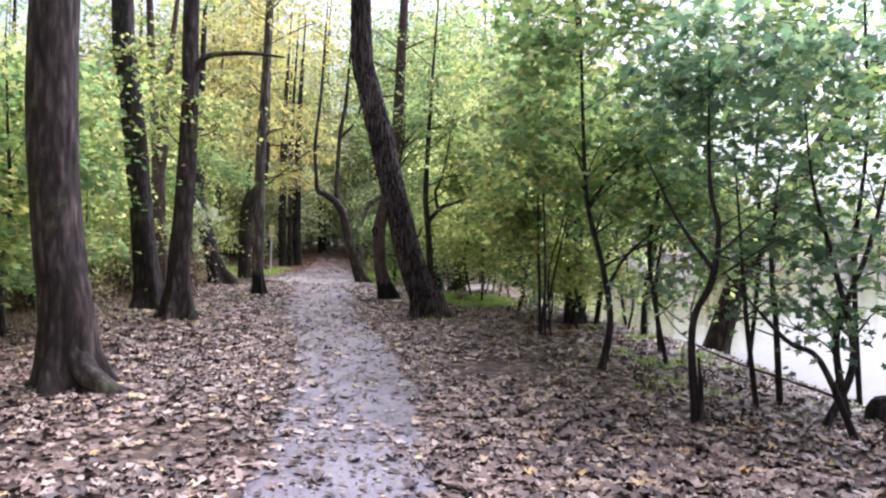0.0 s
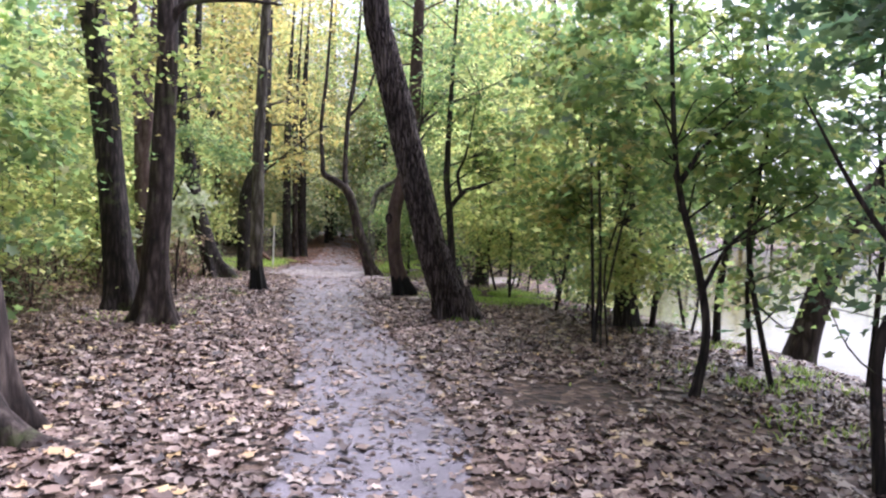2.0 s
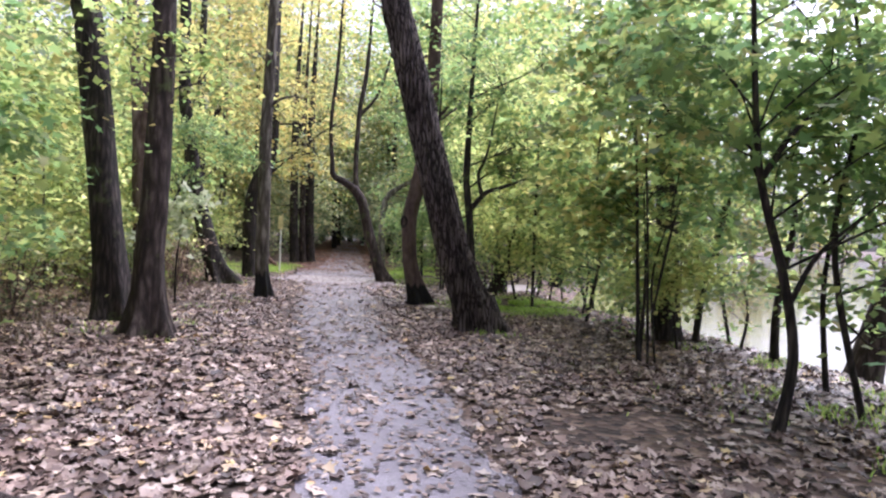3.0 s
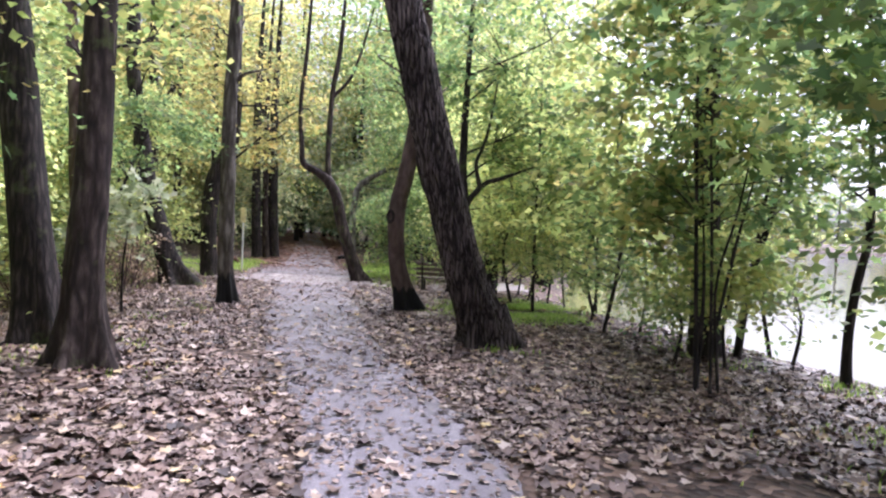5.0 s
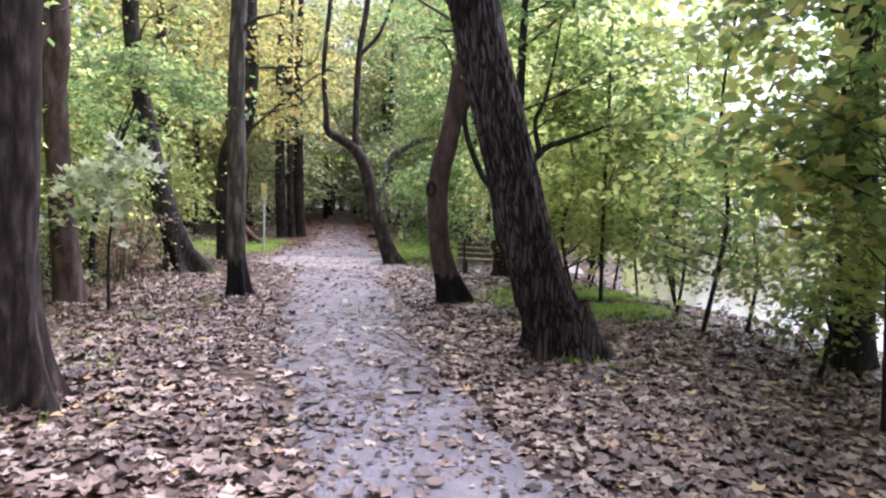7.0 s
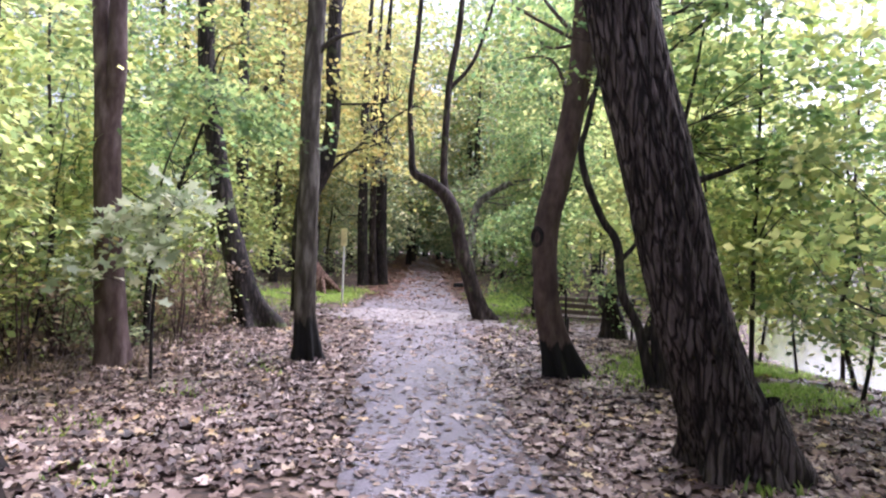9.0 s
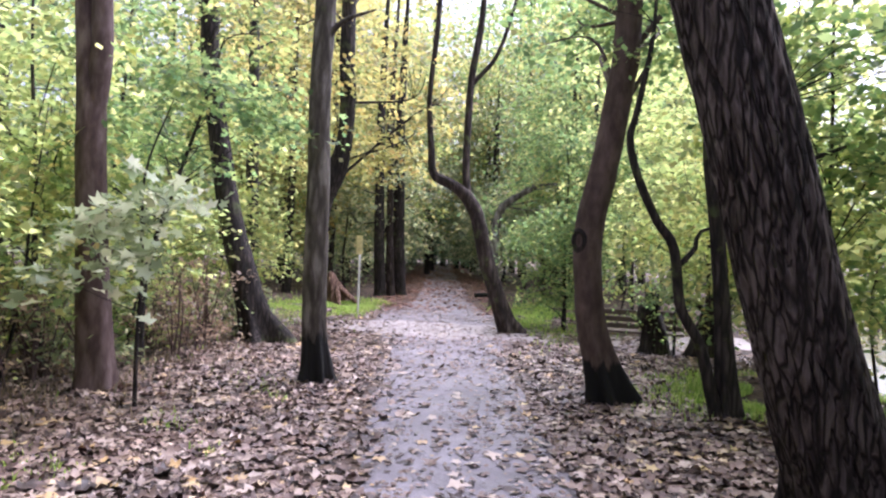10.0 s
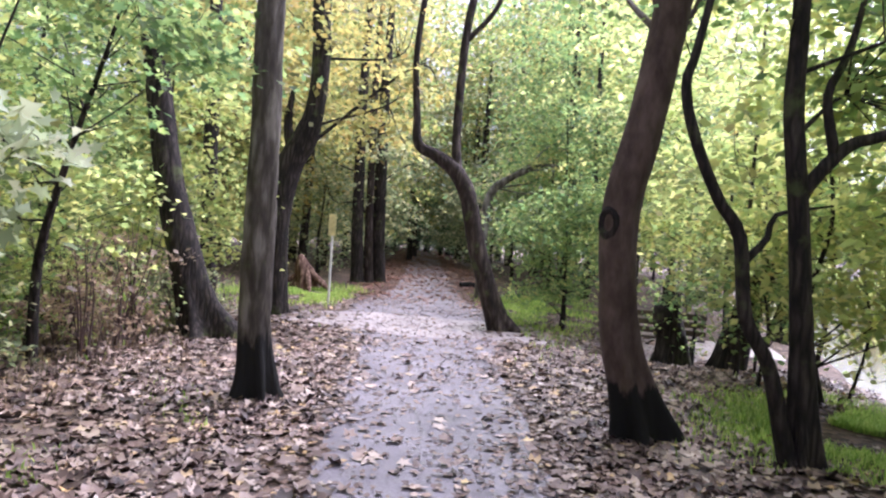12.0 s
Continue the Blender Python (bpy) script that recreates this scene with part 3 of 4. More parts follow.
curved = grow("tree", "crooked slender tree bowed over the path with a fork", [(-2.93, 22.06, -0.12, 0.164), (-3.05, 22.04, 0.2, 0.164), (-3.19, 22.02, 0.6, 0.152), (-3.41, 21.99, 1.3, 0.146), (-3.58, 21.96, 2.0, 0.139), (-3.79, 21.92, 2.39, 0.127), (-4.1, 21.87, 2.63, 0.105), (-4.41, 21.82, 2.8, 0.082),
              (-4.47, 21.81, 3.28, 0.059), (-4.53, 21.8, 4.28, 0.049), (-4.41, 21.82, 5.8, 0.045), (-4.3, 21.9, 9, 0.012)], BARK_GREY, [(-4.2, 22, 8.2, 1.4, 1.4, 1.6, 10)], LEAF_GOLD, 29, 0.11, 30, seg=22, step=0.09, flare=0.16, ridge=0.008,
              limbs=[[(-3.77, 21.96, 2.36, 0.09), (-3.82, 21.96, 2.7, 0.078), (-3.83, 21.96, 3.31, 0.071), (-3.78, 21.96, 4.62, 0.068), (-3.62, 21.99, 5.84, 0.06), (-3.5, 22, 8.5, 0.015)],
                     [(-3.75, 21.97, 4.52, 0.05), (-3.34, 22.04, 5.04, 0.04), (-3.07, 22.08, 5.86, 0.035), (-2.8, 22.1, 7, 0.012)]])
part("root", raw_mesh("root", *tube([(-0.02, 0, 0.25, 0.12), (0.16, -0.02, 0.1, 0.1), (0.4, -0.04, -0.06, 0.05)], 8, 0.06, 0.08)), BARK_GREY, curved)
grow("tree", "pale slender tree with one arching bare branch", [(-3.87, 27.91, -0.12, 0.15), (-3.9, 27.91, 1.57, 0.125), (-3.78, 27.93, 2.48, 0.11), (-3.42, 27.99, 2.87, 0.09), (-2.61, 28.12, 3.28, 0.05), (-2.0, 28.2, 3.3, 0.02)], BARK_PALE,
     [(-2.3, 28.4, 3.4, 0.9, 0.9, 0.5, 14)], LEAF_LIME, 30, 0.11, 30, seg=14)
grow("tree", "reddish smooth tree trunk with a knot and blackened foot", up([(-1.46, 16.72, -0.12, 0.172), (-1.5, 16.715, 0.05, 0.167), (-1.57, 16.7, 0.28, 0.158), (-1.66, 16.69, 0.6, 0.150), (-1.71, 16.68, 0.99, 0.145), (-1.73, 16.68, 1.64, 0.147), (-1.59, 16.7, 2.34, 0.142), (-1.46, 16.72, 3.15, 0.137), (-1.4, 16.73, 3.8, 0.134)],
     (-1.35, 16.8, 7, 0.097), (-1.2, 16.8, 11, 0.018)), BARK_RED, [(-0.9, 17.4, 5.8, 1.9, 1.6, 1.2, 45), (-1.95, 18.0, 4.25, 0.9, 0.9, 0.5, 18), (-1.3, 18.8, 4.7, 1.0, 0.9, 0.7, 18), (-1.2, 17, 9.5, 1.8, 1.8, 1.6, 10)], LEAF_GREEN, 31, 0.11, 38, seg=36, step=0.06, flare=0.34, ridge=0.007)


def knot(x, y, z, r, turn):
    """A healed branch scar: a ring of bark round a dark hollow."""
    bm = bmesh.new()
    prof = [(0.2, -0.02), (0.5, -0.008), (0.75, 0.02), (1.0, 0.012), (1.2, -0.02)]
    rings = [[bm.verts.new((r * k * math.cos(a) * 0.75, -h, r * k * math.sin(a) * 1.15)) for a in np.linspace(0, 6.283, 16, endpoint=False)] for k, h in prof]
    for a, b in zip(rings, rings[1:]):
        for i in range(16):
            bm.faces.new((a[i], a[(i + 1) % 16], b[(i + 1) % 16], b[i]))
    bm.faces.new(rings[0][::-1])
    ob = part("knot", bm, BARK_DARK)
    ob.matrix_basis = pose(x, y, z, 0, 0, turn)
    return ob


main = grow("tree", "massive leaning tree trunk with deeply furrowed bark", up([(-0.34, 13.82, -0.12, 0.272), (-0.43, 13.73, 0.26, 0.263), (-0.55, 13.67, 0.55, 0.258), (-0.75, 13.57, 1.13, 0.243), (-0.99, 13.49, 1.99, 0.232), (-1.20, 13.48, 2.74, 0.229), (-1.36, 13.43, 3.37, 0.225), (-1.58, 13.37, 4.15, 0.210), (-1.76, 13.31, 5.06, 0.191)],
            (-1.85, 13.29, 8.00, 0.151), (-1.94, 13.29, 12.00, 0.084), (-1.94, 13.29, 15.00, 0.025)), BARK_FURROWED, [(-2, 14.2, 12.5, 2.6, 2.6, 2.2, 16)], LEAF_GREEN, 32, 0.15, 34, seg=150, step=0.035, rough=0.03, flare=0.4, ridge=0.03, spread=0.7)
part("root", raw_mesh("root", *tube([(0.05, -0.12, 0.5, 0.2), (0.2, -0.14, 0.22, 0.18), (0.38, -0.12, 0.06, 0.13), (0.56, -0.06, -0.04, 0.06)], 24, 0.04, 0.06, ridge=0.012)), BARK_FURROWED, main)
for ob, at in ((main, (-0.56, -0.5, 1.56)),):
    k = knot(*at, 0.075, 8)
    k.parent = ob
hk = knot(-0.37, -0.16, 1.66, 0.1, -30)
hk.parent = [o for o in scene.objects if o.get("label", "").startswith("reddish smooth")][0]

# two stems by the water behind the leaning trunk
grow("tree", "dark forked tree with one crooked side limb", up([(-0.4, 16.43, -0.12, 0.087), (-0.42, 16.43, 0.15, 0.084), (-0.44, 16.43, 0.41, 0.081), (-0.55, 16.41, 1.59, 0.069), (-0.64, 16.4, 2.37, 0.066), (-0.64, 16.4, 2.84, 0.060), (-0.64, 16.4, 3.15, 0.055)], (-0.6, 16.5, 5, 0.035), (-0.5, 16.5, 7.5, 0.010)),
     BARK_DARK, [(-0.3, 16.9, 4.6, 1.9, 1.4, 1.4, 58), (0.3, 17.4, 6.8, 2.3, 1.8, 1.4, 26), (0.9, 17.0, 3.0, 1.4, 1.1, 1.1, 50)], LEAF_GREEN, 33, 0.12, 36, seg=22, step=0.08, auto_limbs=2, flare=0.2, ridge=0.006,
     limbs=[[(-0.56, 16.42, 1.75, 0.06), (-0.51, 16.42, 1.87, 0.05), (-0.26, 16.46, 2.16, 0.043), (0.0, 16.5, 2.26, 0.036), (0.6, 16.6, 2.5, 0.015)],
            [(-0.34, 16.45, 2.1, 0.04), (-0.42, 16.43, 2.5, 0.031), (-0.31, 16.45, 2.78, 0.027), (-0.22, 16.46, 3.18, 0.02), (-0.1, 16.5, 4, 0.01)]])
grow("tree", "thin dark sinuous stem growing from a tree's foot", up([(-0.5, 16.36, -0.12, 0.075), (-0.56, 16.38, 0.11, 0.064), (-0.69, 16.37, 0.6, 0.052), (-0.87, 16.36, 0.94, 0.05), (-0.95, 16.35, 1.49, 0.049), (-1.12, 16.32, 1.75, 0.043), (-1.31, 16.29, 2.17, 0.041), (-1.39, 16.28, 2.52, 0.036), (-1.33, 16.28, 2.79, 0.03)], (-1.2, 16.3, 3.6, 0.02), (-1.2, 16.4, 4.6, 0.006)),
     BARK_DARK, [(-0.95, 16.7, 3.8, 1.0, 0.9, 0.8, 18)], LEAF_GREEN, 34, 0.09, 36, seg=12, step=0.08,
     limbs=[[(-0.92, 16.36, 1.3, 0.03), (-0.75, 16.4, 1.5, 0.024), (-0.7, 16.42, 1.66, 0.018), (-0.3, 16.5, 1.75, 0.006)]])
# lighter leaf colour makes up for light missing on this crown
grow("tree", "upright dark tree trunk wrapped in ivy beside the pond", up([(2.5, 13.75, -0.16, 0.2), (2.46, 13.7, 0.19, 0.187), (2.4, 13.65, 1.42, 0.165), (2.3, 13.65, 3.05, 0.146)], (2.28, 13.6, 5, 0.12), (2.2, 13.6, 9, 0.03)),
     BARK_DARK, [(2.35, 13.7, 1.6, 0.5, 0.5, 1.3, 16), (2.0, 13.8, 4.2, 2.2, 1.6, 1.6, 72), (2.4, 14.2, 7.0, 2.6, 2.2, 1.6, 34)], LEAF_LIME, 35, 0.12, 36, seg=22, step=0.12, flare=0.15, ridge=0.008)
grow("tree", "leaning tree trunk reaching out over the pond", [(4.87, 12.9, -0.36, 0.21), (5.15, 12.9, 0.7, 0.19), (5.6, 12.92, 1.7, 0.185), (6.1, 12.95, 2.55, 0.18), (7.09, 13.1, 4.08, 0.15), (8.2, 13.3, 6, 0.08), (8.6, 13.4, 8, 0.02)],
     BARK_GREY, [(7.2, 13.3, 4.6, 1.5, 1.5, 0.9, 20), (8.2, 13.4, 6.5, 1.8, 1.8, 1.2, 30)], LEAF_GREEN, 36, 0.1, 34, seg=20, step=0.12, flare=0.12)
grow("tree", "dark trunk leaning from the bank over the water", [(2.1, 24.7, -0.5, 0.25), (2.36, 24.76, 0.94, 0.2), (2.7, 24.8, 2.2, 0.15), (3.2, 24.9, 4.5, 0.05)], BARK_DARK, [(2.8, 25, 3.4, 2.2, 2, 1.4, 60)], LEAF_LIME, 37, 0.12, 36, seg=14)

# ---- saplings between the path and the water ----
SAP = "saplings by the pond"
grow("sapling", "young maple with a thin crooked dark stem", up([(2.03, 9.06, -0.11, 0.043), (2.12, 9.06, 0.52, 0.038), (2.0, 9.06, 1.19, 0.035), (1.83, 9.05, 1.75, 0.031), (1.74, 9.04, 2.25, 0.026), (1.66, 9.04, 3.3, 0.019)], (1.6, 9.1, 4.6, 0.006)), BARK_DARK,
     [(1.75, 9.2, 3.3, 1.4, 1.2, 1.0, 44), (1.7, 9.3, 4.6, 1.2, 1.1, 0.8, 34), (2.4, 9.3, 2.3, 1.0, 0.8, 0.6, 20), (1.2, 9.3, 2.5, 0.6, 0.6, 0.5, 9)], LEAF_GREEN, 41, 0.12, 38, LEAF_MAPLE, seg=12, step=0.1, flare=0.05, group=SAP,
     limbs=[[(2.08, 9.06, 0.95, 0.025), (2.3, 9.08, 1.35, 0.018), (2.8, 9.1, 1.8, 0.006)], [(1.8, 9.05, 1.9, 0.03), (2.05, 9.05, 2.3, 0.02), (2.5, 9.1, 2.7, 0.006)]])
grow("sapling", "thin twin-stemmed dark sapling among dead leaves", up([(2.43, 6.88, -0.11, 0.038), (2.36, 6.88, 0.56, 0.033), (2.38, 6.88, 0.89, 0.032), (2.51, 6.88, 1.18, 0.032), (2.55, 6.88, 1.65, 0.024), (2.46, 6.9, 2.05, 0.018)], (2.4, 6.9, 3.2, 0.006)), BARK_DARK,
     [(2.8, 7.2, 3.0, 1.0, 0.9, 0.7, 40), (3.3, 7.3, 1.75, 0.6, 0.5, 0.3, 8)], LEAF_DEEP, 42, 0.12, 34, LEAF_MAPLE, seg=10, step=0.1, flare=0.04, group=SAP,
     limbs=[[(2.47, 6.84, -0.05, 0.026), (2.44, 6.84, 0.25, 0.022), (2.41, 6.84, 0.5, 0.01)], [(2.54, 6.88, 1.25, 0.025), (2.2, 6.9, 1.7, 0.016), (1.9, 7.0, 2.3, 0.006)]])
# under-lit here, so brightness is put into the leaf colour
grow("sapling", "slender straight sapling with layered green leaves", up([(1.6, 11.75, -0.12, 0.027), (1.5, 11.75, 1.66, 0.020), (1.44, 11.75, 2.84, 0.014)], (1.4, 11.8, 4.4, 0.005)), BARK_DARK,
     [(1.3, 11.9, 3.1, 1.2, 1.0, 1.3, 52), (1.0, 12.2, 1.6, 0.9, 0.7, 0.6, 22)], LEAF_LIME, 43, 0.12, 36, seg=8, group=SAP, limbs=[[(1.62, 11.8, -0.1, 0.025), (1.66, 11.85, 0.9, 0.018), (1.6, 11.9, 2, 0.006)]])
grow("sapling", "clump of thin sapling stems with spreading green foliage", up([(1.66, 11.55, -0.12, 0.017), (1.58, 11.56, 1.56, 0.015), (1.53, 11.58, 2.39, 0.012), (1.57, 11.6, 3.01, 0.008)], (1.6, 11.6, 4, 0.003)), BARK_DARK,
     [(1.9, 11.8, 2.0, 1.2, 0.9, 0.8, 32), (1.5, 11.7, 3.6, 1.4, 1.1, 1.0, 40)], LEAF_GREEN, 44, 0.115, 34, LEAF_MAPLE, seg=8, group=SAP,
     limbs=[[(1.76, 11.6, -0.14, 0.017), (1.68, 11.62, 0.93, 0.015), (1.84, 11.62, 1.66, 0.012), (1.95, 11.62, 2.3, 0.005)], [(1.7, 11.63, 0.5, 0.014), (1.83, 11.62, 1.28, 0.018), (1.98, 11.62, 2.0, 0.006)]])
grow("sapling", "leaning thin sapling on the grassy bank", up([(2.88, 13.67, -0.2, 0.055), (3.0, 13.66, 0.97, 0.048), (3.21, 13.66, 1.73, 0.034)], (3.4, 13.7, 2.6, 0.01)), BARK_DARK, [(3.3, 13.8, 2.5, 1.0, 0.9, 0.8, 34)], LEAF_GREEN, 45, 0.09, 36, seg=10, group=SAP)
grow("sapling", "dark upright sapling at the water's edge", up([(3.42, 12.25, -0.2, 0.056), (3.4, 12.25, 0.43, 0.050), (3.45, 12.25, 1.0, 0.046), (3.55, 12.24, 1.68, 0.038)], (3.5, 12.3, 3, 0.021), (3.4, 12.3, 4.6, 0.006)), BARK_DARK,
     [(3.6, 12.6, 3.4, 1.5, 1.2, 1.0, 60), (2.7, 12.7, 2.6, 0.7, 0.7, 0.4, 12)], LEAF_GREEN, 46, 0.09, 40, seg=12, flare=0.05, group=SAP)
shrub = [((3.25, 7.54), [(3.25, 7.54, -0.12, 0.03), (3.1, 7.53, 0.81, 0.024), (3.01, 7.53, 1.59, 0.016), (2.9, 7.5, 2.4, 0.005)]),
         ((3.6, 7.8), [(3.61, 7.83, -0.12, 0.035), (3.52, 7.82, 0.8, 0.03), (3.45, 7.82, 1.43, 0.022), (3.5, 7.8, 2.6, 0.006)]),
         ((3.67, 6.61), [(3.67, 6.61, -0.12, 0.035), (3.33, 6.6, 0.56, 0.026), (3.03, 6.59, 0.73, 0.02), (2.49, 6.57, 1.28, 0.006)]),
         ((3.63, 7.02), [(3.63, 7.02, -0.12, 0.038), (3.86, 7.03, 0.5, 0.032), (3.66, 7.02, 1.31, 0.024), (3.42, 7.01, 2.06, 0.014), (3.3, 7, 2.8, 0.005)]),
         ((4.0, 7.3), [(4.0, 7.3, -0.13, 0.04), (3.85, 7.3, 0.7, 0.032), (4.1, 7.3, 1.5, 0.024), (4.3, 7.3, 2.5, 0.006)])]
for k, (at, row) in enumerate(shrub):
    end = row[-1]
    grow("shrub", "tangled bare dark shrub stem by the pond", row, BARK_DARK, [(end[0], end[1] + 0.2, end[2] - 0.2, 0.7, 0.6, 0.5, 8), (row[1][0], row[1][1], 1.1, 0.7, 0.5, 0.6, 4)], LEAF_DEEP, 50 + k, 0.09, 22, LEAF_MAPLE, seg=8, step=0.08, auto_limbs=7,
         twig_share=1.0, group="shrub stems by the pond", category="shrub", spread=0.35)

# green wall of saplings down to the shore further along
g0 = np.random.default_rng(3)
for k, (x, y, h, r, n, mat) in enumerate([(0.55, 18.6, 3.6, 1.3, 40, LEAF_BRIGHTENED), (1.2, 20.6, 4.5, 1.6, 60, LEAF_BRIGHTENED), (1.9, 17.2, 3.2, 1.2, 36, LEAF_GREEN), (0.1, 20.0, 5.5, 1.7, 50, LEAF_BRIGHTENED), (2.9, 15.3, 4.6, 1.4, 44, LEAF_GREEN),
                                           (0.9, 23.8, 6.5, 2.0, 70, LEAF_BRIGHTENED), (-0.4, 25.6, 7.0, 2.0, 50, LEAF_BRIGHTENED), (4.3, 10.2, 5.8, 1.6, 60, LEAF_GREEN), (4.7, 8.3, 5.6, 1.5, 42, LEAF_GREEN), (4.6, 6.9, 5.0, 1.4, 34, LEAF_DEEP), (3.0, 9.6, 5.6, 1.2, 40, LEAF_GREEN), (3.2, 10.6, 3.8, 1.1, 30, LEAF_GREEN),
                                           (1.5, 15.0, 5.2, 1.5, 42, LEAF_BRIGHTENED), (0.8, 17.4, 6.0, 1.6, 50, LEAF_BRIGHTENED), (3.6, 14.2, 5.4, 1.3, 46, LEAF_BRIGHTENED), (2.2, 18.3, 5.2, 1.5, 60, LEAF_BRIGHTENED), (1.0, 27.5, 8, 2.2, 80, LEAF_BRIGHTENED), (-1.9, 28.2, 6.5, 1.6, 60, LEAF_GREEN)]):
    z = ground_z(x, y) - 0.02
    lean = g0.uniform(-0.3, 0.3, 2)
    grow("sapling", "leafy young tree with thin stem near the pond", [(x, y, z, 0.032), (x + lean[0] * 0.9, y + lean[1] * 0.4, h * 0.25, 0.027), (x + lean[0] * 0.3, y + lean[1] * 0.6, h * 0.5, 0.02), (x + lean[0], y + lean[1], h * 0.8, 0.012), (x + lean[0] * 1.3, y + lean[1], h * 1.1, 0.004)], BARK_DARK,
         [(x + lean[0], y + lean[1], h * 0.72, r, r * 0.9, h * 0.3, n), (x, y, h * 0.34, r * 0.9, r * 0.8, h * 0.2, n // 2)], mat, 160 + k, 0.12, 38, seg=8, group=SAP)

for k, (x, y, h, r, n) in enumerate(((2.1, 15.2, 1.5, 0.8, 30), (2.6, 14.4, 1.2, 0.7, 24), (1.7, 16.6, 1.5, 0.9, 30), (1.3, 18.8, 1.8, 0.9, 32), (3.4, 13.3, 1.0, 0.6, 18), (0.9, 20.4, 1.8, 0.9, 30), (1.9, 13.2, 0.8, 0.5, 14), (3.0, 15.6, 1.7, 0.8, 26), (0.1, 19.2, 1.3, 0.7, 18))):
    z = ground_z(x, y) - 0.02
    grow("bush", "light green leafy bush growing on the pond bank", [(x, y, z, 0.025), (x + 0.08, y, h * 0.45, 0.018), (x - 0.05, y + 0.1, h, 0.005)], BARK_DARK, [(x, y, h * 0.62, r, r * 0.8, h * 0.45, n)], LEAF_BRIGHTENED if k % 2 else LEAF_GREEN, 260 + k, 0.08, 36, seg=6,
         category="bush", group="bushes on the pond bank", auto_limbs=8, floor_z=0.1)

# round bush on the corner of the side path
grow("bush", "dense rounded green bush at the path crossing", [(-1.95, 22.7, -0.13, 0.05), (-1.95, 22.7, 0.8, 0.03), (-2.0, 22.8, 2.0, 0.008)], BARK_DARK,
     [(-2.1, 23.0, 1.3, 1.05, 0.8, 1.15, 110), (-1.5, 23.5, 2.6, 1.2, 1.0, 1.3, 50)], LEAF_GREEN, 75, 0.085, 46, seg=8, category="bush", auto_limbs=8)

# ---- thicket on the wooded side ----
THICKET = "young trees of the thicket"
spots = [(-5.6, 9.3, 3.6), (-7.3, 8.0, 4.4), (-7.0, 10.6, 4.2), (-8.8, 11.8, 5.2), (-7.6, 13.6, 4.6), (-9.8, 9.6, 5.4), (-9.4, 15.0, 5.4), (-8.0, 16.6, 4.8), (-10.8, 13.2, 6.0), (-9.2, 19.4, 5.6), (-11.4, 17.4, 6.4), (-8.4, 21.4, 4.4),
         (-10.8, 22.0, 6.5), (-12.8, 20.5, 7.0), (-12.5, 10.8, 6.2), (-13.4, 15.0, 7.0), (-6.4, 6.2, 4.6), (-8.6, 5.6, 5.2), (-11, 6.5, 6)]
for k, (x, y, h) in enumerate(spots):
    z = ground_z(x, y) - 0.02
    lean = g0.uniform(-0.35, 0.35, 2)
    near = -x < 6.5
    grow("sapling", "leafy yellow-green young tree in the thicket", [(x, y, z, 0.04), (x + lean[0] * 0.9, y + lean[1] * 0.4, h * 0.22, 0.034), (x + lean[0] * 0.2, y + lean[1] * 0.6, h * 0.45, 0.026), (x + lean[0], y + lean[1], h * 0.75, 0.018), (x + lean[0] * 1.4, y + lean[1], h * 1.1, 0.005)], BARK_DARK,
         [(x + lean[0], y + lean[1], h * 0.74, 1.45, 1.3, h * 0.28, 64), (x, y, h * 0.3, 1.3, 1.2, h * 0.2, 30)], LEAF_BRIGHTENED if k % 3 else LEAF_GREEN, 80 + k, 0.12, 36, LEAF_MAPLE if near else LEAF_SIMPLE, seg=8, group=THICKET)
for k, (x, y, r) in enumerate(((-6.9, 12.2, 0.9), (-7.6, 14.6, 0.9), (-7.8, 17.2, 0.9), (-8.6, 19.0, 1.0), (-6.6, 8.8, 0.8), (-8.9, 16.4, 1.0), (-9.0, 13.2, 1.0), (-8.4, 10.4, 1.0), (-9.6, 22.6, 1.1), (-10.0, 18.0, 1.1))):
    z = ground_z(x, y) - 0.02
    grow("bush", "low scrubby bush of thin shoots under the trees", [(x, y, z, 0.02), (x + 0.1, y, 0.5, 0.014), (x + 0.2, y + 0.1, 1.3, 0.004)], BARK_DARK, [(x, y, 0.6, r, r * 0.9, 0.55, 30)], (LEAF_OLIVE, LEAF_BRIGHTENED, LEAF_GREEN)[k % 3], 230 + k, 0.075, 36, seg=6,
         category="bush", group="scrub under the trees", auto_limbs=8, floor_z=0.08)
for k in range(26):
    y = g0.uniform(11.5, 21.5)
    x = -6.35 - 0.06 * (y - 12) - g0.uniform(0, 1.7)
    h, z = g0.uniform(0.7, 1.5), ground_z(x, y) - 0.02
    stems = [[(x + g0.normal(0, 0.08), y + g0.normal(0, 0.08), z, 0.009), (x + dx * 0.5, y + dy * 0.5, h * 0.5, 0.007), (x + dx, y + dy, h * g0.uniform(0.8, 1.2), 0.003)] for dx, dy in g0.normal(0, 0.38, (7, 2))]
    grow("bush", "dry olive-brown scrub of thin shoots under the trees", [(x, y, z, 0.012), (x + 0.05, y, h * 0.5, 0.009), (x - 0.1, y + 0.1, h, 0.003)], BARK_RUSSET, [(x, y, h * 0.5, 0.6, 0.55, h * 0.45, 16)], (LEAF_OLIVE, LEAF_DRY, LEAF_OLIVE, LEAF_BRIGHTENED)[k % 4], 330 + k, 0.07, 30, seg=5,
         category="bush", group="scrub under the trees", auto_limbs=3, floor_z=0.05, limbs=stems, spread=0.3)
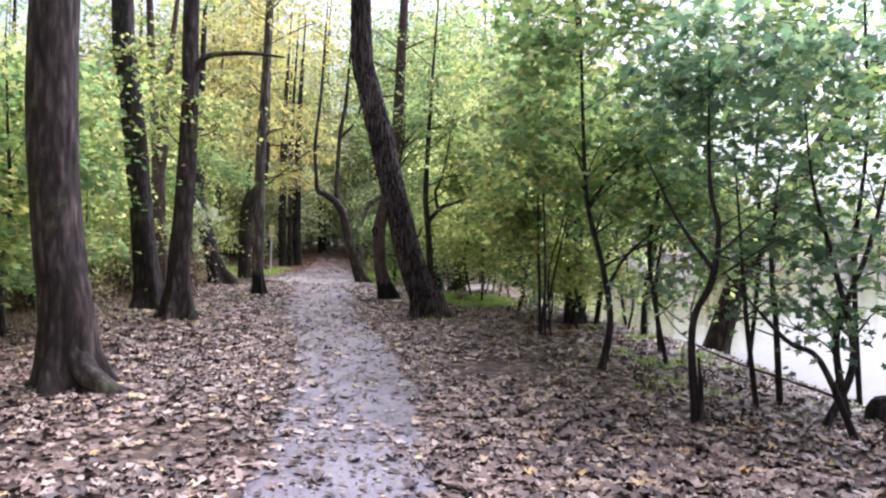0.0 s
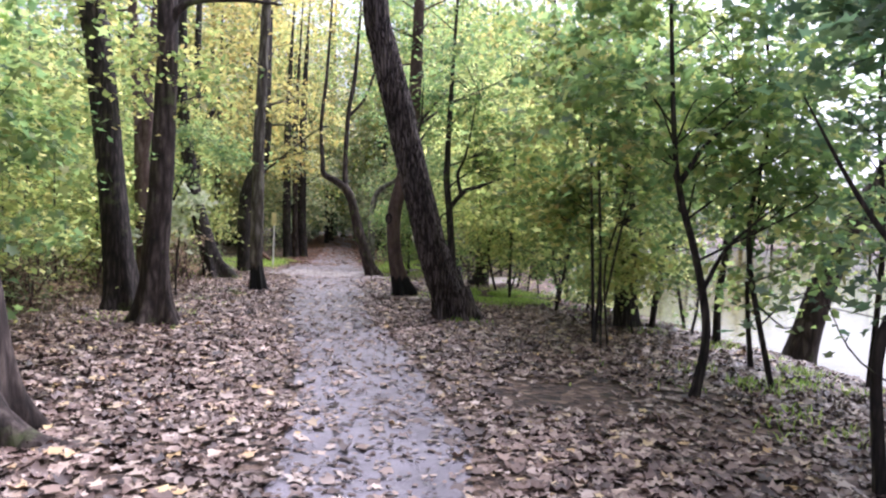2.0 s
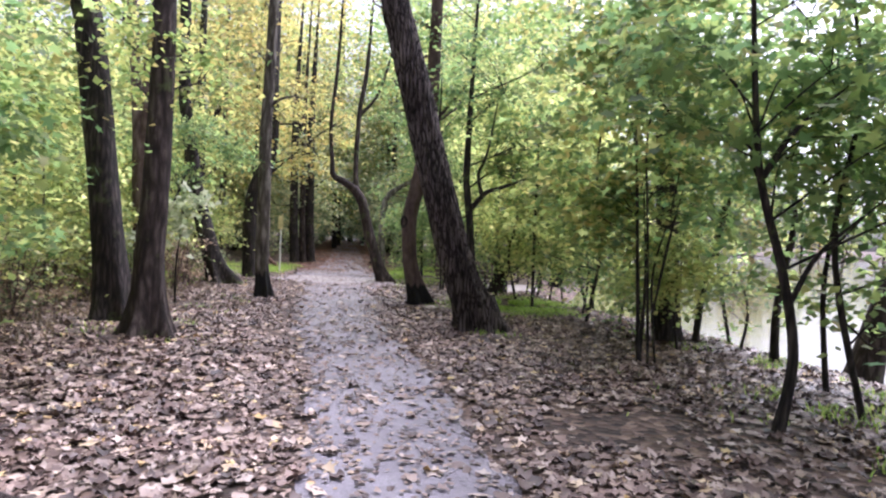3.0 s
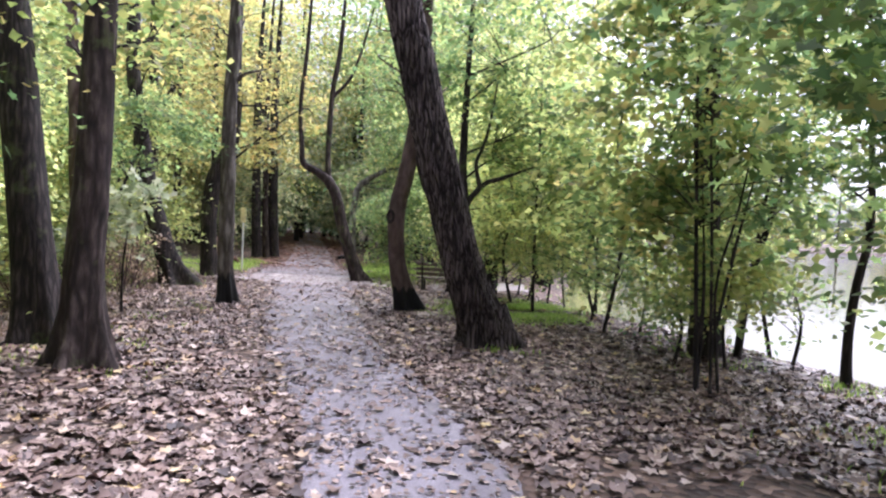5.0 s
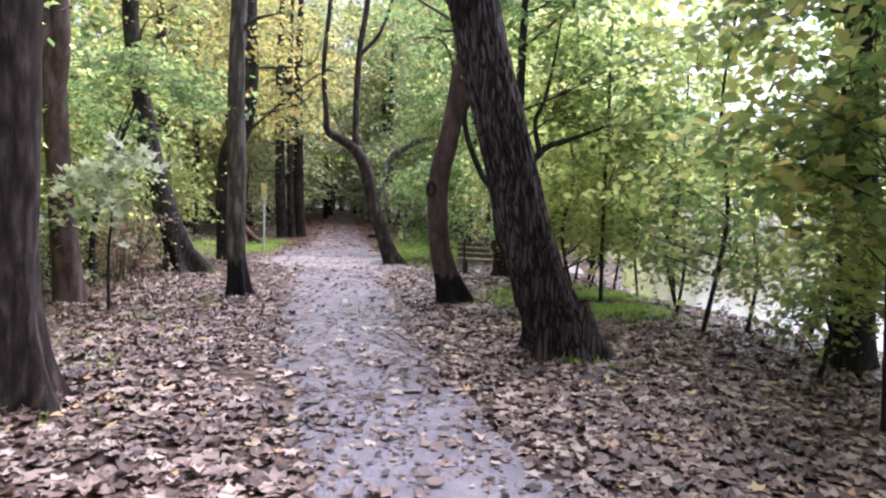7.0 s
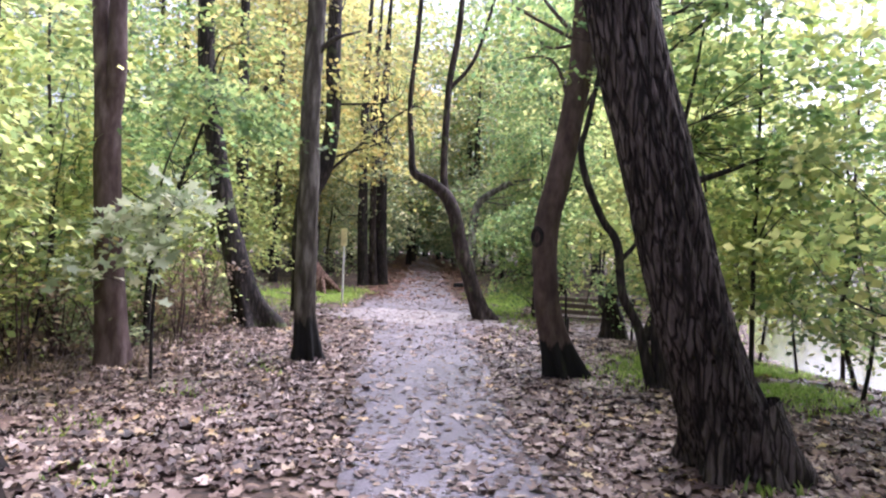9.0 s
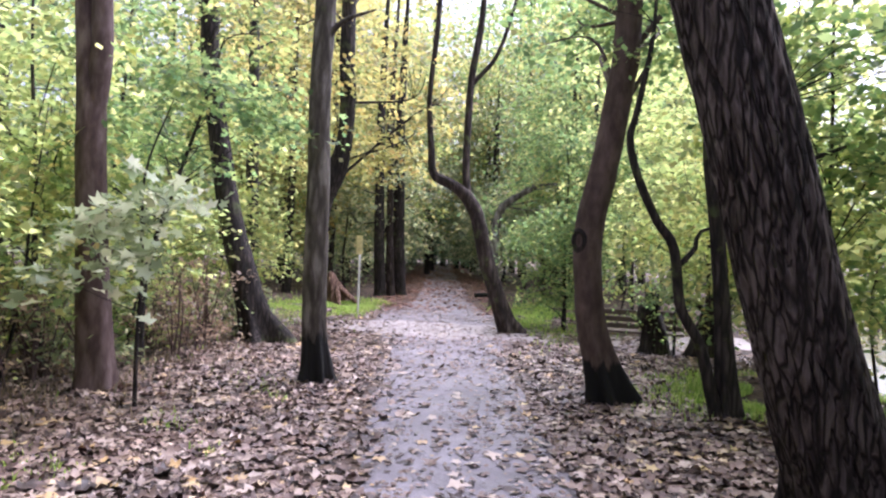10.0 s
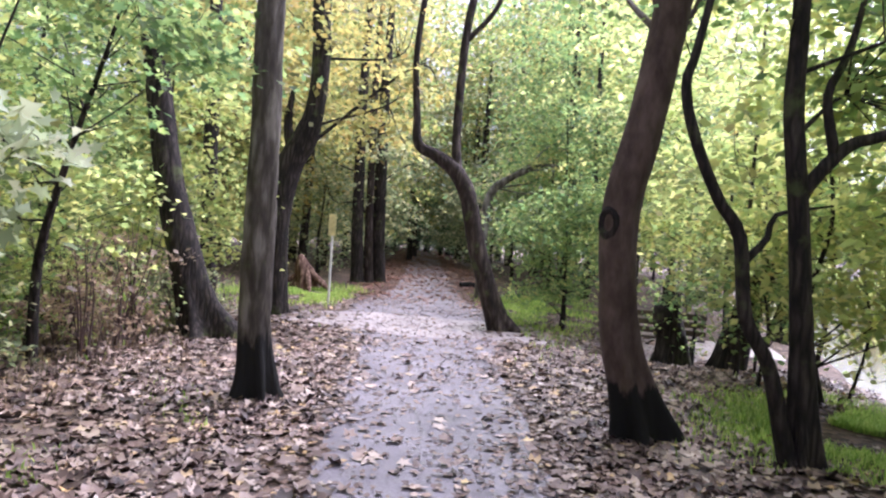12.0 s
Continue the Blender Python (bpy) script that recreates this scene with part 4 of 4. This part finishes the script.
for k, (x, y, h, r) in enumerate(((-6.0, 8.4, 2.6, 1.0), (-6.7, 10.2, 3.0, 1.1), (-6.9, 11.6, 2.4, 1.0), (-7.0, 13.6, 2.8, 1.1), (-7.4, 15.4, 2.6, 1.0), (-7.6, 17.6, 2.8, 1.1), (-7.9, 20.6, 2.4, 1.0), (-5.5, 6.6, 2.4, 0.9), (-8.6, 14.2, 3.4, 1.2), (-9.0, 17.6, 3.4, 1.2),
                                  (0.9, 18.9, 2.2, 0.9), (1.5, 17.9, 2.6, 1.0), (0.4, 20.3, 2.4, 0.9), (-0.9, 23.9, 2.6, 1.1), (2.4, 12.9, 1.6, 0.6))):
    z = ground_z(x, y) - 0.02
    lean = g0.uniform(-0.3, 0.3, 2)
    grow("sapling", "young tree with yellow-green leaves close to the ground", [(x, y, z, 0.02), (x + lean[0] * 0.7, y + lean[1] * 0.3, h * 0.3, 0.017), (x + lean[0] * 0.4, y + lean[1], h * 0.65, 0.012), (x + lean[0], y + lean[1], h * 1.05, 0.004)], BARK_DARK,
         [(x + lean[0] * 0.5, y + lean[1] * 0.5, h * 0.6, r, r * 0.9, h * 0.42, 46)], LEAF_BRIGHTENED if k % 4 else LEAF_LIME, 400 + k, 0.1, 36, seg=6, group=THICKET if x < -4 else SAP, auto_limbs=8)
grow("sapling", "maple sapling holding out pale horizontal leaves", [(-5.6, 15.0, -0.12, 0.02), (-5.6, 15.0, 0.6, 0.017), (-5.5, 14.9, 1.1, 0.013), (-5.3, 14.6, 1.9, 0.01), (-5.0, 14.5, 2.5, 0.005)], BARK_DARK,
     [(-5.1, 14.5, 1.6, 0.6, 0.5, 0.22, 13), (-5.7, 14.5, 1.25, 0.6, 0.5, 0.25, 9)], LEAF_PALE, 105, 0.125, 16, LEAF_MAPLE, seg=8, group=THICKET, spread=0.35)
grow("sapling", "bright green sapling with thin crossing branches", [(-6.9, 16.9, -0.1, 0.05), (-6.8, 16.8, 0.9, 0.04), (-6.4, 16.6, 1.8, 0.028), (-5.9, 16.4, 2.8, 0.015), (-5.6, 16.3, 3.6, 0.006)], BARK_DARK,
     [(-5.9, 16.5, 2.75, 1.1, 0.8, 0.6, 40), (-7.2, 16.8, 2.4, 0.9, 0.8, 0.6, 20)], LEAF_GREEN, 106, 0.085, 44, LEAF_MAPLE, seg=8, group=THICKET, auto_limbs=10)

# ---- wood beyond, avenue and far bank ----
FAR = "trees of the wood"


def far_tree(label, seed, leaf, h, r, trunk_r, n, low, size=0.18, spread=0.85):
    return grow("tree", label, [(0, 0, 0, trunk_r), (0.1, 0, h * 0.3, trunk_r * 0.85), (0, 0.1, h * 0.6, trunk_r * 0.6), (0.1, 0, h * 0.97, trunk_r * 0.1)], BARK_DARK,
                [(0, 0, h * (low + 1) / 2, r, r, h * (1 - low) / 2, n)], leaf, seed, size, 30, spread=spread, seg=10, step=0.8, flare=0.2, group=FAR, auto_limbs=3, twig_share=0.12)


kinds = [far_tree("tall green tree of the surrounding wood", 201, LEAF_GREEN, 12, 3.3, 0.14, 140, 0.12),
         far_tree("tall yellowing tree of the surrounding wood", 202, LEAF_LIME, 12, 3.1, 0.13, 150, 0.1),
         far_tree("tall golden autumn tree of the surrounding wood", 203, LEAF_GOLD, 12, 2.9, 0.14, 170, 0.12),
         far_tree("olive green tree lining the avenue", 204, LEAF_OLIVE, 12, 3.2, 0.24, 130, 0.08),
         far_tree("low bushy yellow-green tree of the wood", 205, LEAF_BRIGHTENED, 6, 2.8, 0.05, 96, 0.02),
         far_tree("low olive green bushy tree of the wood", 206, LEAF_OLIVE, 5, 2.4, 0.05, 96, 0.02),
         far_tree("low green bushy tree of the wood", 207, LEAF_GREEN, 6.5, 2.6, 0.05, 96, 0.02),
         far_tree("green tree on the far bank of the pond", 208, LEAF_GREEN, 14, 4.2, 0.25, 60, 0.05, 0.5, 1.3),
         far_tree("yellowing tree on the far bank of the pond", 209, LEAF_LIME, 13, 4.0, 0.25, 60, 0.03, 0.5, 1.3),
         far_tree("golden bushy tree on the far bank of the pond", 210, LEAF_GOLD, 9, 4.0, 0.2, 55, 0.02, 0.5, 1.3),
         # leaf colour darkened to stand for the shade down the avenue
         far_tree("dense tree closing the avenue, dark leaves standing for shade", 211, LEAF_DEEP, 8, 3.4, 0.2, 110, 0.02, 0.3, 1.0)]
homes = [(kinds[0], -16, 24), (kinds[1], -14, 28), (kinds[2], -9.8, 31), (kinds[3], -10.4, 40), (kinds[4], -19, 30), (kinds[5], -10.5, 35), (kinds[6], 1.5, 30), (kinds[7], 92, 20), (kinds[8], 93, 40), (kinds[9], 95, 60), (kinds[10], -14, 74)]
for ob, x, y in homes:
    ob.location = (x, y, ground_z(x, y) - 0.05)
g1 = np.random.default_rng(12)
more = [(2, -10.2, 28.5), (2, -13.5, 33), (1, -9.2, 36), (2, -11, 45), (1, -12, 32), (3, -12.5, 36), (3, -2.9, 42), (3, -10.9, 42), (3, -5.9, 45.5), (3, -12, 47), (3, -7, 51), (3, -13.2, 53), (3, -8.4, 57), (3, -14.4, 59), (3, -9.8, 63), (3, -12.4, 66), (3, -10.6, 69), (3, -14, 70),
        (0, -1.2, 30.5), (1, 1.6, 33), (0, -1.5, 37), (1, 3, 41), (0, 0, 46), (2, 5, 50), (1, -17, 34), (0, -18, 41), (1, -22, 27), (2, -20, 19), (0, -18, 13), (1, -16, 7), (0, -21, 3), (1, -14, 0), (0, -9, -6), (1, -4, -11),
        (0, 5, -9), (1, 10, -13), (0, -24, 12), (1, -27, 20), (0, -26, 34), (1, -21, 48), (0, -3, 62), (1, 5, 60), (0, 11, 58), (1, -19, 58), (0, -27, 46), (0, -3, -20), (3, 4, -24), (0, -15, -14)]
for k, x, y in more:
    s = g1.uniform(0.85, 1.2)
    copy_thing(kinds[k], pose(x, y, ground_z(x, y) - 0.05, 0, 0, g1.uniform(0, 360)) @ Matrix.Scale(s, 4))
# undergrowth that closes the wood
low = [(10, -15.6, 77), (10, -17.5, 75), (10, -11.4, 76), (10, -20, 78), (10, -8, 75), (10, -10.2, 60), (10, -16, 62), (5, -9.4, 31.4), (5, -10.2, 38), (5, -3.6, 37.5), (5, -11.6, 45), (5, -5, 43), (5, -13, 52), (5, -6.6, 49), (10, -14, 58), (5, -8.4, 55), (10, -15, 65), (10, -10, 62), (10, -12, 70), (5, -14.5, 72), (5, -17, 70), (5, -9, 70),
       (6, -2.2, 32.5), (4, 0.4, 35), (6, -2.4, 41), (4, 2, 28), (6, 3.6, 36), (4, -1, 50), (6, 3, 46), (4, 7, 46), (6, 1, 56), (4, 9, 52), (6, -4, 66), (4, 4, 68), (6, 12, 66),
       (4, -11.5, 27), (6, -13.5, 25), (4, -13, 31), (4, -15.5, 20), (6, -15, 16), (4, -14, 11.5), (4, -16.5, 25), (6, -18.5, 22), (4, -17, 11), (6, -14.5, 7), (4, -12.5, 3.5), (6, -10, 2), (4, -19, 15), (6, -20, 8), (4, -12, 36), (6, -15, 40),
       (4, -17.5, 46), (6, -19, 36), (4, -22, 40), (6, -24, 30), (4, -23, 22), (6, -25, 15), (4, -20, 54), (6, -24, 52), (4, -18, 64), (6, -7, -8), (4, 0, -13), (6, 6, -16), (4, -13, -6), (6, -17, 0), (5, -22, 60), (5, -26, 40)]
for k, x, y in low:
    s = g1.uniform(0.8, 1.25)
    copy_thing(kinds[k], pose(x, y, ground_z(x, y) - 0.05, 0, 0, g1.uniform(0, 360)) @ Matrix.Scale(s, 4))
# tall trees showing over the crossing
for k, x, y, s in ((1, -9.8, 47, 1.3), (2, -3.2, 47, 1.3), (1, -1.2, 43, 1.35), (0, 2.2, 48, 1.4), (1, -12.2, 43, 1.3), (2, -10.8, 53, 1.45), (1, -2.6, 54, 1.5), (1, 0.2, 36.5, 1.05), (2, -13, 38, 1.3), (1, -15, 31, 1.2), (1, -5.8, 58, 1.75), (1, -3.6, 66, 2.0), (0, -9.4, 68, 2.0), (1, -0.4, 60, 1.9), (1, -1.8, 33.4, 0.95),
                   (2, -14, 45, 1.8), (1, -11.6, 56, 1.9), (0, -4.6, 51, 1.75), (1, 1.4, 53, 1.9), (1, 4.6, 45, 1.6), (0, -17, 50, 1.8), (1, 7.5, 55, 1.8), (1, -2.2, 58, 2.0)):
    copy_thing(kinds[k], pose(x, y, ground_z(x, y) - 0.05, 0, 0, 77 * k + 31 * x) @ Matrix.Scale(s, 4))
# the wood's far edge
for i in range(44):
    a = radians(88 + i * 5.2)
    x, y = -6 + 62 * math.cos(a) * g1.uniform(0.9, 1.2), 22 + 62 * math.sin(a) * g1.uniform(0.9, 1.2)
    if x < shore_x(y) - 3:
        copy_thing(kinds[(5, 7, 8)[i % 3]], pose(x, y, ground_z(x, y) - 0.05, 0, 0, g1.uniform(0, 360)) @ Matrix.Scale(g1.uniform(0.8, 1.1), 4))
# the far bank of the pond
for i in range(52):
    y = -90 + i * 3.9
    x = shore_x(y) + 79 + g1.uniform(0, 10)
    s = g1.uniform(0.85, 1.3)
    copy_thing(kinds[(7, 8, 9, 8, 7, 9)[i % 6]], pose(x, y, ground_z(x, y) - 0.05, 0, 0, g1.uniform(0, 360)) @ Matrix.Scale(s, 4))
for i in range(20):
    x, y = 24 + i * 4.0, 109 + g1.uniform(0, 7)
    copy_thing(kinds[(9, 8, 7, 8)[i % 4]], pose(x, y, ground_z(x, y) - 0.05, 0, 0, g1.uniform(0, 360)) @ Matrix.Scale(g1.uniform(0.85, 1.15) * (1.35 if x < 45 else 0.8), 4))

# triple trunk beside the avenue
for x, y, r in ((-7.57, 29.58, 0.17), (-7.3, 29.85, 0.12), (-7.1, 30.2, 0.19)):
    grow("tree", "dark straight trunk standing close beside two others", [(x, y, -0.1, r), (x - 0.1, y, 2, r * 0.95), (x - 0.15, y, 6, r * 0.7), (x, y, 11, 0.02)], BARK_GREY if r < 0.15 else BARK_DARK, [(x - 0.4, y + 0.3, 3.6, 1.7, 1.3, 1.6, 22)], LEAF_OLIVE, int(110 + r * 100), 0.14, 30, seg=14, flare=0.14)

# ---- grass, litter and small things ----
def blades(g, n, place, height, width):
    """Curved grass blades; place(g) gives x, y or None."""
    v, f = [], []
    while len(v) < n * 5:
        at = place(g)
        if at is None:
            continue
        x, y = at
        z = ground_z(x, y) + 0.005
        a, h = g.uniform(0, 6.283), height * g.uniform(0.5, 1.3)
        dx, dy = math.cos(a) * width, math.sin(a) * width
        bx, by = g.normal(0, 0.35, 2) * h
        i = len(v)
        v += [(x - dx, y - dy, z), (x + dx, y + dy, z), (x - dx * 0.7 + bx * 0.35, y - dy * 0.7 + by * 0.35, z + h * 0.6), (x + dx * 0.7 + bx * 0.35, y + dy * 0.7 + by * 0.35, z + h * 0.6), (x + bx, y + by, z + h)]
        f += [(i, i + 1, i + 3), (i, i + 3, i + 2), (i + 2, i + 3, i + 4)]
    return raw_mesh("grass", np.array(v), np.array(f))


def meadow(name, label, seed, n, cx, cy, rx, ry, height, mat, width=0.006, keep=-0.1):
    def place(g):
        u = g.normal(0, 0.5, 2)
        x, y = cx + rx * u[0], cy + ry * u[1]
        if abs(x - path_x(y)) < path_half(y) + 0.15 or x > shore_x(y) - 0.1 or noise.noise((x * 1.3, y * 1.3, seed)) < keep:
            return None
        return x, y
    return tagged(part(name, blades(np.random.default_rng(seed), n, place, height, width), mat, smooth=False), label, "grass", kind="stuff")


meadow("grass", "bright green grass along the pond bank", 1, 12000, 0.5, 17.4, 1.2, 1.4, 0.08, GRASS, 0.007, -0.15)
meadow("grass", "bright green grass beside the bowed tree", 2, 5000, -2.4, 26.0, 1.3, 4.0, 0.1, GRASS, 0.01)
meadow("grass", "short green grass verge round the sign", 3, 6000, -7.5, 25.2, 1.3, 2.2, 0.09, GRASS, 0.01)
meadow("weeds", "sparse green weeds among leaves on the bank", 4, 1300, 3.2, 10.6, 1.3, 3.6, 0.08, GRASS, 0.008, 0.15)
meadow("dry_grass", "tangled dry grass under the thicket", 5, 3000, -7.6, 15.5, 1.6, 4.5, 0.13, DRY_GRASS, 0.007, -0.1)
meadow("dry_grass", "dry grass and shoots at the thicket's foot", 6, 3000, -6.8, 10.0, 1.6, 3.2, 0.13, DRY_GRASS, 0.007, -0.1)
meadow("grass", "green undergrowth deep in the thicket", 7, 3500, -9.8, 20.5, 2.4, 5.0, 0.11, GRASS, 0.012, -0.1)
meadow("weeds", "scattered green shoots in the leaf litter", 8, 420, -4.6, 14.0, 1.2, 5.0, 0.06, GRASS, 0.009, 0.25)

meadow("weeds", "fresh green sprouts at the foot of the furrowed trunk", 9, 40, -0.1, 13.4, 0.4, 0.16, 0.09, GRASS, 0.014, -0.1)


def litter(name, label, seed, n, ya, yb, reach, size, mat, outline, on_path=0.12, fall=1.2):
    g = np.random.default_rng(seed)
    y = g.uniform(ya, yb, n * 4)
    px = np.array([path_x(a) for a in y])
    ph = np.array([path_half(a) for a in y])
    off = g.uniform(-reach, reach, len(y))
    d = np.abs(off) / ph
    chance = np.where(d < 0.5, on_path, np.where(d < 1.5, on_path + (1 - on_path) * (d - 0.5) ** 1.6, 1.0))
    chance = chance * np.clip((reach - np.abs(off)) / (0.3 * reach), 0, 1) * np.clip((y - ya) / 1.6, 0, 1)
    x = px + off
    sh = np.array([shore_x(a) for a in y])
    ok = (g.uniform(size=len(y)) < chance) & (x < sh + 0.05)
    ok &= np.array([noise.noise((a * 0.8, b * 0.8, 9)) for a, b in zip(x, y)]) > g.uniform(-0.9, 0.25, len(y))
    ok &= np.hypot((x - 0.8) / 1.3, (y - 9.0) / 0.8) > g.uniform(0.3, 1.5, len(y))
    ok &= np.hypot((x - 0.05) / 0.95, (y - 17.75) / 0.95) > g.uniform(0.6, 1.15, len(y))
    x, y = x[ok][:n], y[ok][:n]
    pts = np.array([(a, b, ground_z(a, b)) for a, b in zip(x, y)])
    pts[:, 2] += g.uniform(0.018, 0.036, len(pts))
    nor = g.normal(size=(len(pts), 3)) * 0.13 + np.array([0, 0, 1])
    v, f = leaves(pts, nor, size * g.uniform(0.5, 1.35, len(pts)), outline, g, (-0.9, 1.7))
    return tagged(part(name, raw_mesh(name, v, f), mat, smooth=False), label, "leaves", kind="stuff")


litter("leaf_litter", "brown and tan fallen leaves covering the ground", 31, 66000, 0.6, 21.0, 7.6, 0.095, LITTER, LEAF_LOBED, 0.06)
litter("leaf_litter", "pale dry maple leaves scattered over the litter", 32, 9000, 0.6, 20.5, 6.5, 0.085, LITTER_PALE, LEAF_MAPLE, 0.03)
litter("leaf_litter", "small leaf crumbs trodden into the path", 35, 13000, 2.0, 26.0, 1.5, 0.042, LITTER, LEAF_OVAL, 0.8)
litter("leaf_litter", "rust-brown fallen leaves on the far avenue", 33, 14000, 24.5, 72.0, 2.2, 0.1, LITTER_RED, LEAF_OVAL, 0.4)
litter("leaf_litter", "brown fallen leaves around the crossing", 34, 7000, 20.0, 25.0, 5.0, 0.085, LITTER, LEAF_OVAL, 0.03)


# ---- sign, bench, stump, logs ----
def sign_post(x, y):
    z = ground_z(x, y)
    post = thing("sign_post", (x, y, z), "thin grey post with a narrow yellow-white sign", "sign")
    part("pole", raw_mesh("pole", *tube([(0, 0, -0.1, 0.024), (0, 0, 0.8, 0.024), (0, 0, 1.72, 0.024)], 14, 0.3)), GALVANISED, post)
    bm = bmesh.new()
    box_bm(bm, (0.15, 0.018, 0.42), pose(0, -0.035, 1.56, 0, 0, 0))
    bevel_all(bm, 0.005)
    part("sign_panel", bm, SIGN_FACE, post, "narrow yellow-white panel", False)
    bm = bmesh.new()
    for h in (1.44, 1.68):
        box_bm(bm, (0.07, 0.03, 0.025), pose(0, -0.012, h))
    part("clamp", bm, GALVANISED, post, "", False)
    bm = bmesh.new()
    bmesh.ops.create_uvsphere(bm, u_segments=12, v_segments=6, radius=0.027)
    bmesh.ops.transform(bm, matrix=pose(0, 0, 1.72), verts=bm.verts)
    part("cap", bm, GALVANISED, post)


sign_post(-6.45, 23.9)


def park_bench(x, y, turn):
    b = thing("park_bench", (x, y, ground_z(x, y)), "dark weathered wooden slatted bench facing the pond", "bench")
    b.rotation_euler = (0, 0, radians(turn))
    for k in range(4):
        bm = bmesh.new()
        box_bm(bm, (1.5, 0.085, 0.035), pose(0, -0.2 + k * 0.11, 0.44))
        part("seat_slat", bevel_all(bm, 0.006), BENCH_WOOD, b, "", False)
    for k in range(3):
        bm = bmesh.new()
        box_bm(bm, (1.5, 0.03, 0.085), pose(0, 0.21 + k * 0.03, 0.55 + k * 0.12, -14))
        part("back_slat", bevel_all(bm, 0.006), BENCH_WOOD, b, "", False)
    for sx in (-0.6, 0.6):
        for y0, y1, top in ((-0.2, -0.2, 0.43), (0.18, 0.3, 0.86)):
            part("leg", raw_mesh("leg", *tube([(sx, y0, -0.05, 0.025), (sx, y0, 0.42, 0.025), (sx, y1, top + 0.01, 0.022)], 8, 0.1)), BENCH_IRON, b)
        part("seat_bearer", raw_mesh("seat_bearer", *tube([(sx, -0.22, 0.41, 0.022), (sx, 0.22, 0.41, 0.022)], 8, 0.1)), BENCH_IRON, b)


park_bench(-0.7, 21.6, 172)


def stump(x, y):
    s = thing("tree_stump", (x, y, ground_z(x, y)), "torn reddish stump with splintered roots in the grass", "stump")
    part("body", raw_mesh("body", *tube([(0, 0, -0.1, 0.3), (0, 0, 0.25, 0.22), (-0.1, 0, 0.55, 0.16), (-0.18, 0, 0.8, 0.06)], 22, 0.05, 0.22, 0.3, ridge=0.03)), SPLIT_WOOD, s)
    for k, (a, l) in enumerate(((-20, 0.9), (25, 0.7), (200, 0.8), (300, 0.7), (120, 0.6))):
        c, d = math.cos(radians(a)), math.sin(radians(a))
        part("root", raw_mesh("root", *tube([(0.1 * c, 0.1 * d, 0.42, 0.08), (0.4 * l * c, 0.4 * l * d, 0.25, 0.07), (l * c, l * d, -0.06, 0.03)], 8, 0.06, 0.15, seed=k)), SPLIT_WOOD, s)


stump(-7.8, 26.2)
grow("tree", "dark leaning trunk on the bank beside the stump", [(0.15, 20.6, -0.14, 0.2), (0.3, 20.6, 0.5, 0.17), (0.62, 20.6, 1.25, 0.15), (1.1, 20.7, 2.4, 0.11), (1.5, 20.8, 4.2, 0.03)], BARK_DARK, [(1.2, 20.9, 3.0, 1.1, 1.0, 0.9, 26)], LEAF_LIME, 131, 0.09, 36, seg=24, step=0.08, flare=0.16, ridge=0.015,
     limbs=[[(0.3, 20.6, 0.5, 0.05), (0.0, 20.5, 0.72, 0.04), (-0.35, 20.45, 0.8, 0.012)]])
mossy = grow("tree_stump", "dark broken trunk overgrown with ivy by the side path", [(-0.5, 20.9, -0.16, 0.19), (-0.52, 20.9, 0.2, 0.17), (-0.6, 20.9, 0.5, 0.18), (-0.56, 20.9, 0.7, 0.12), (-0.66, 20.9, 0.95, 0.03)], BARK_DARK, [(-0.45, 20.8, 0.55, 0.45, 0.4, 0.5, 26)], LEAF_GREEN, 130, 0.07, 26, seg=24, step=0.06,
             flare=0.22, ridge=0.03, auto_limbs=0, category="stump", spread=0.2)


grow("tree_stump", "low black rotten stump among the shrub stems", [(4.3, 7.3, -0.14, 0.1), (4.3, 7.3, 0.04, 0.09), (4.27, 7.3, 0.12, 0.04)], BARK_DARK, [], LEAF_DEEP, 132, seg=20, step=0.05, rough=0.15, flare=0.1, ridge=0.02, category="stump")


def log(points, label, mat, seed):
    p = np.asarray(points, float)
    base = p[0, :3]
    ob = thing("log", base, label, "log")
    part("bark_shell", raw_mesh("bark_shell", *tube(p - np.array([*base, 0]), 14, 0.1, 0.08, seed=seed)), mat, ob)


log([(-4.8, 31.0, -0.05, 0.09), (-4.5, 31.1, -0.03, 0.1), (-4.2, 31.2, -0.05, 0.07)], "short rust-brown log at the avenue's edge", BARK_RED, 6)

# single leaves lying on the trodden earth
for k in range(3):
    gl = np.random.default_rng(140 + k)
    v, f = leaves(np.zeros((1, 3)), np.array([[0, 0, 1.0]]), np.array([0.13]), LEAF_MAPLE, gl)
    me = raw_mesh("fallen_leaf", v, f)
    me.materials.append((LITTER_PALE, LITTER_PALE, LITTER)[k])
    for i in range(40):
        y = gl.uniform(3.0, 20.0)
        x = path_x(y) + gl.uniform(-1.1, 1.1) * path_half(y)
        ob = new("fallen_leaf", me)
        ob.parent = ground
        ob.matrix_basis = pose(x, y, ground_z(x, y) + 0.03, gl.uniform(-14, 14), gl.uniform(-14, 14), gl.uniform(0, 360)) @ Matrix.Scale(gl.uniform(0.6, 1.2), 4)
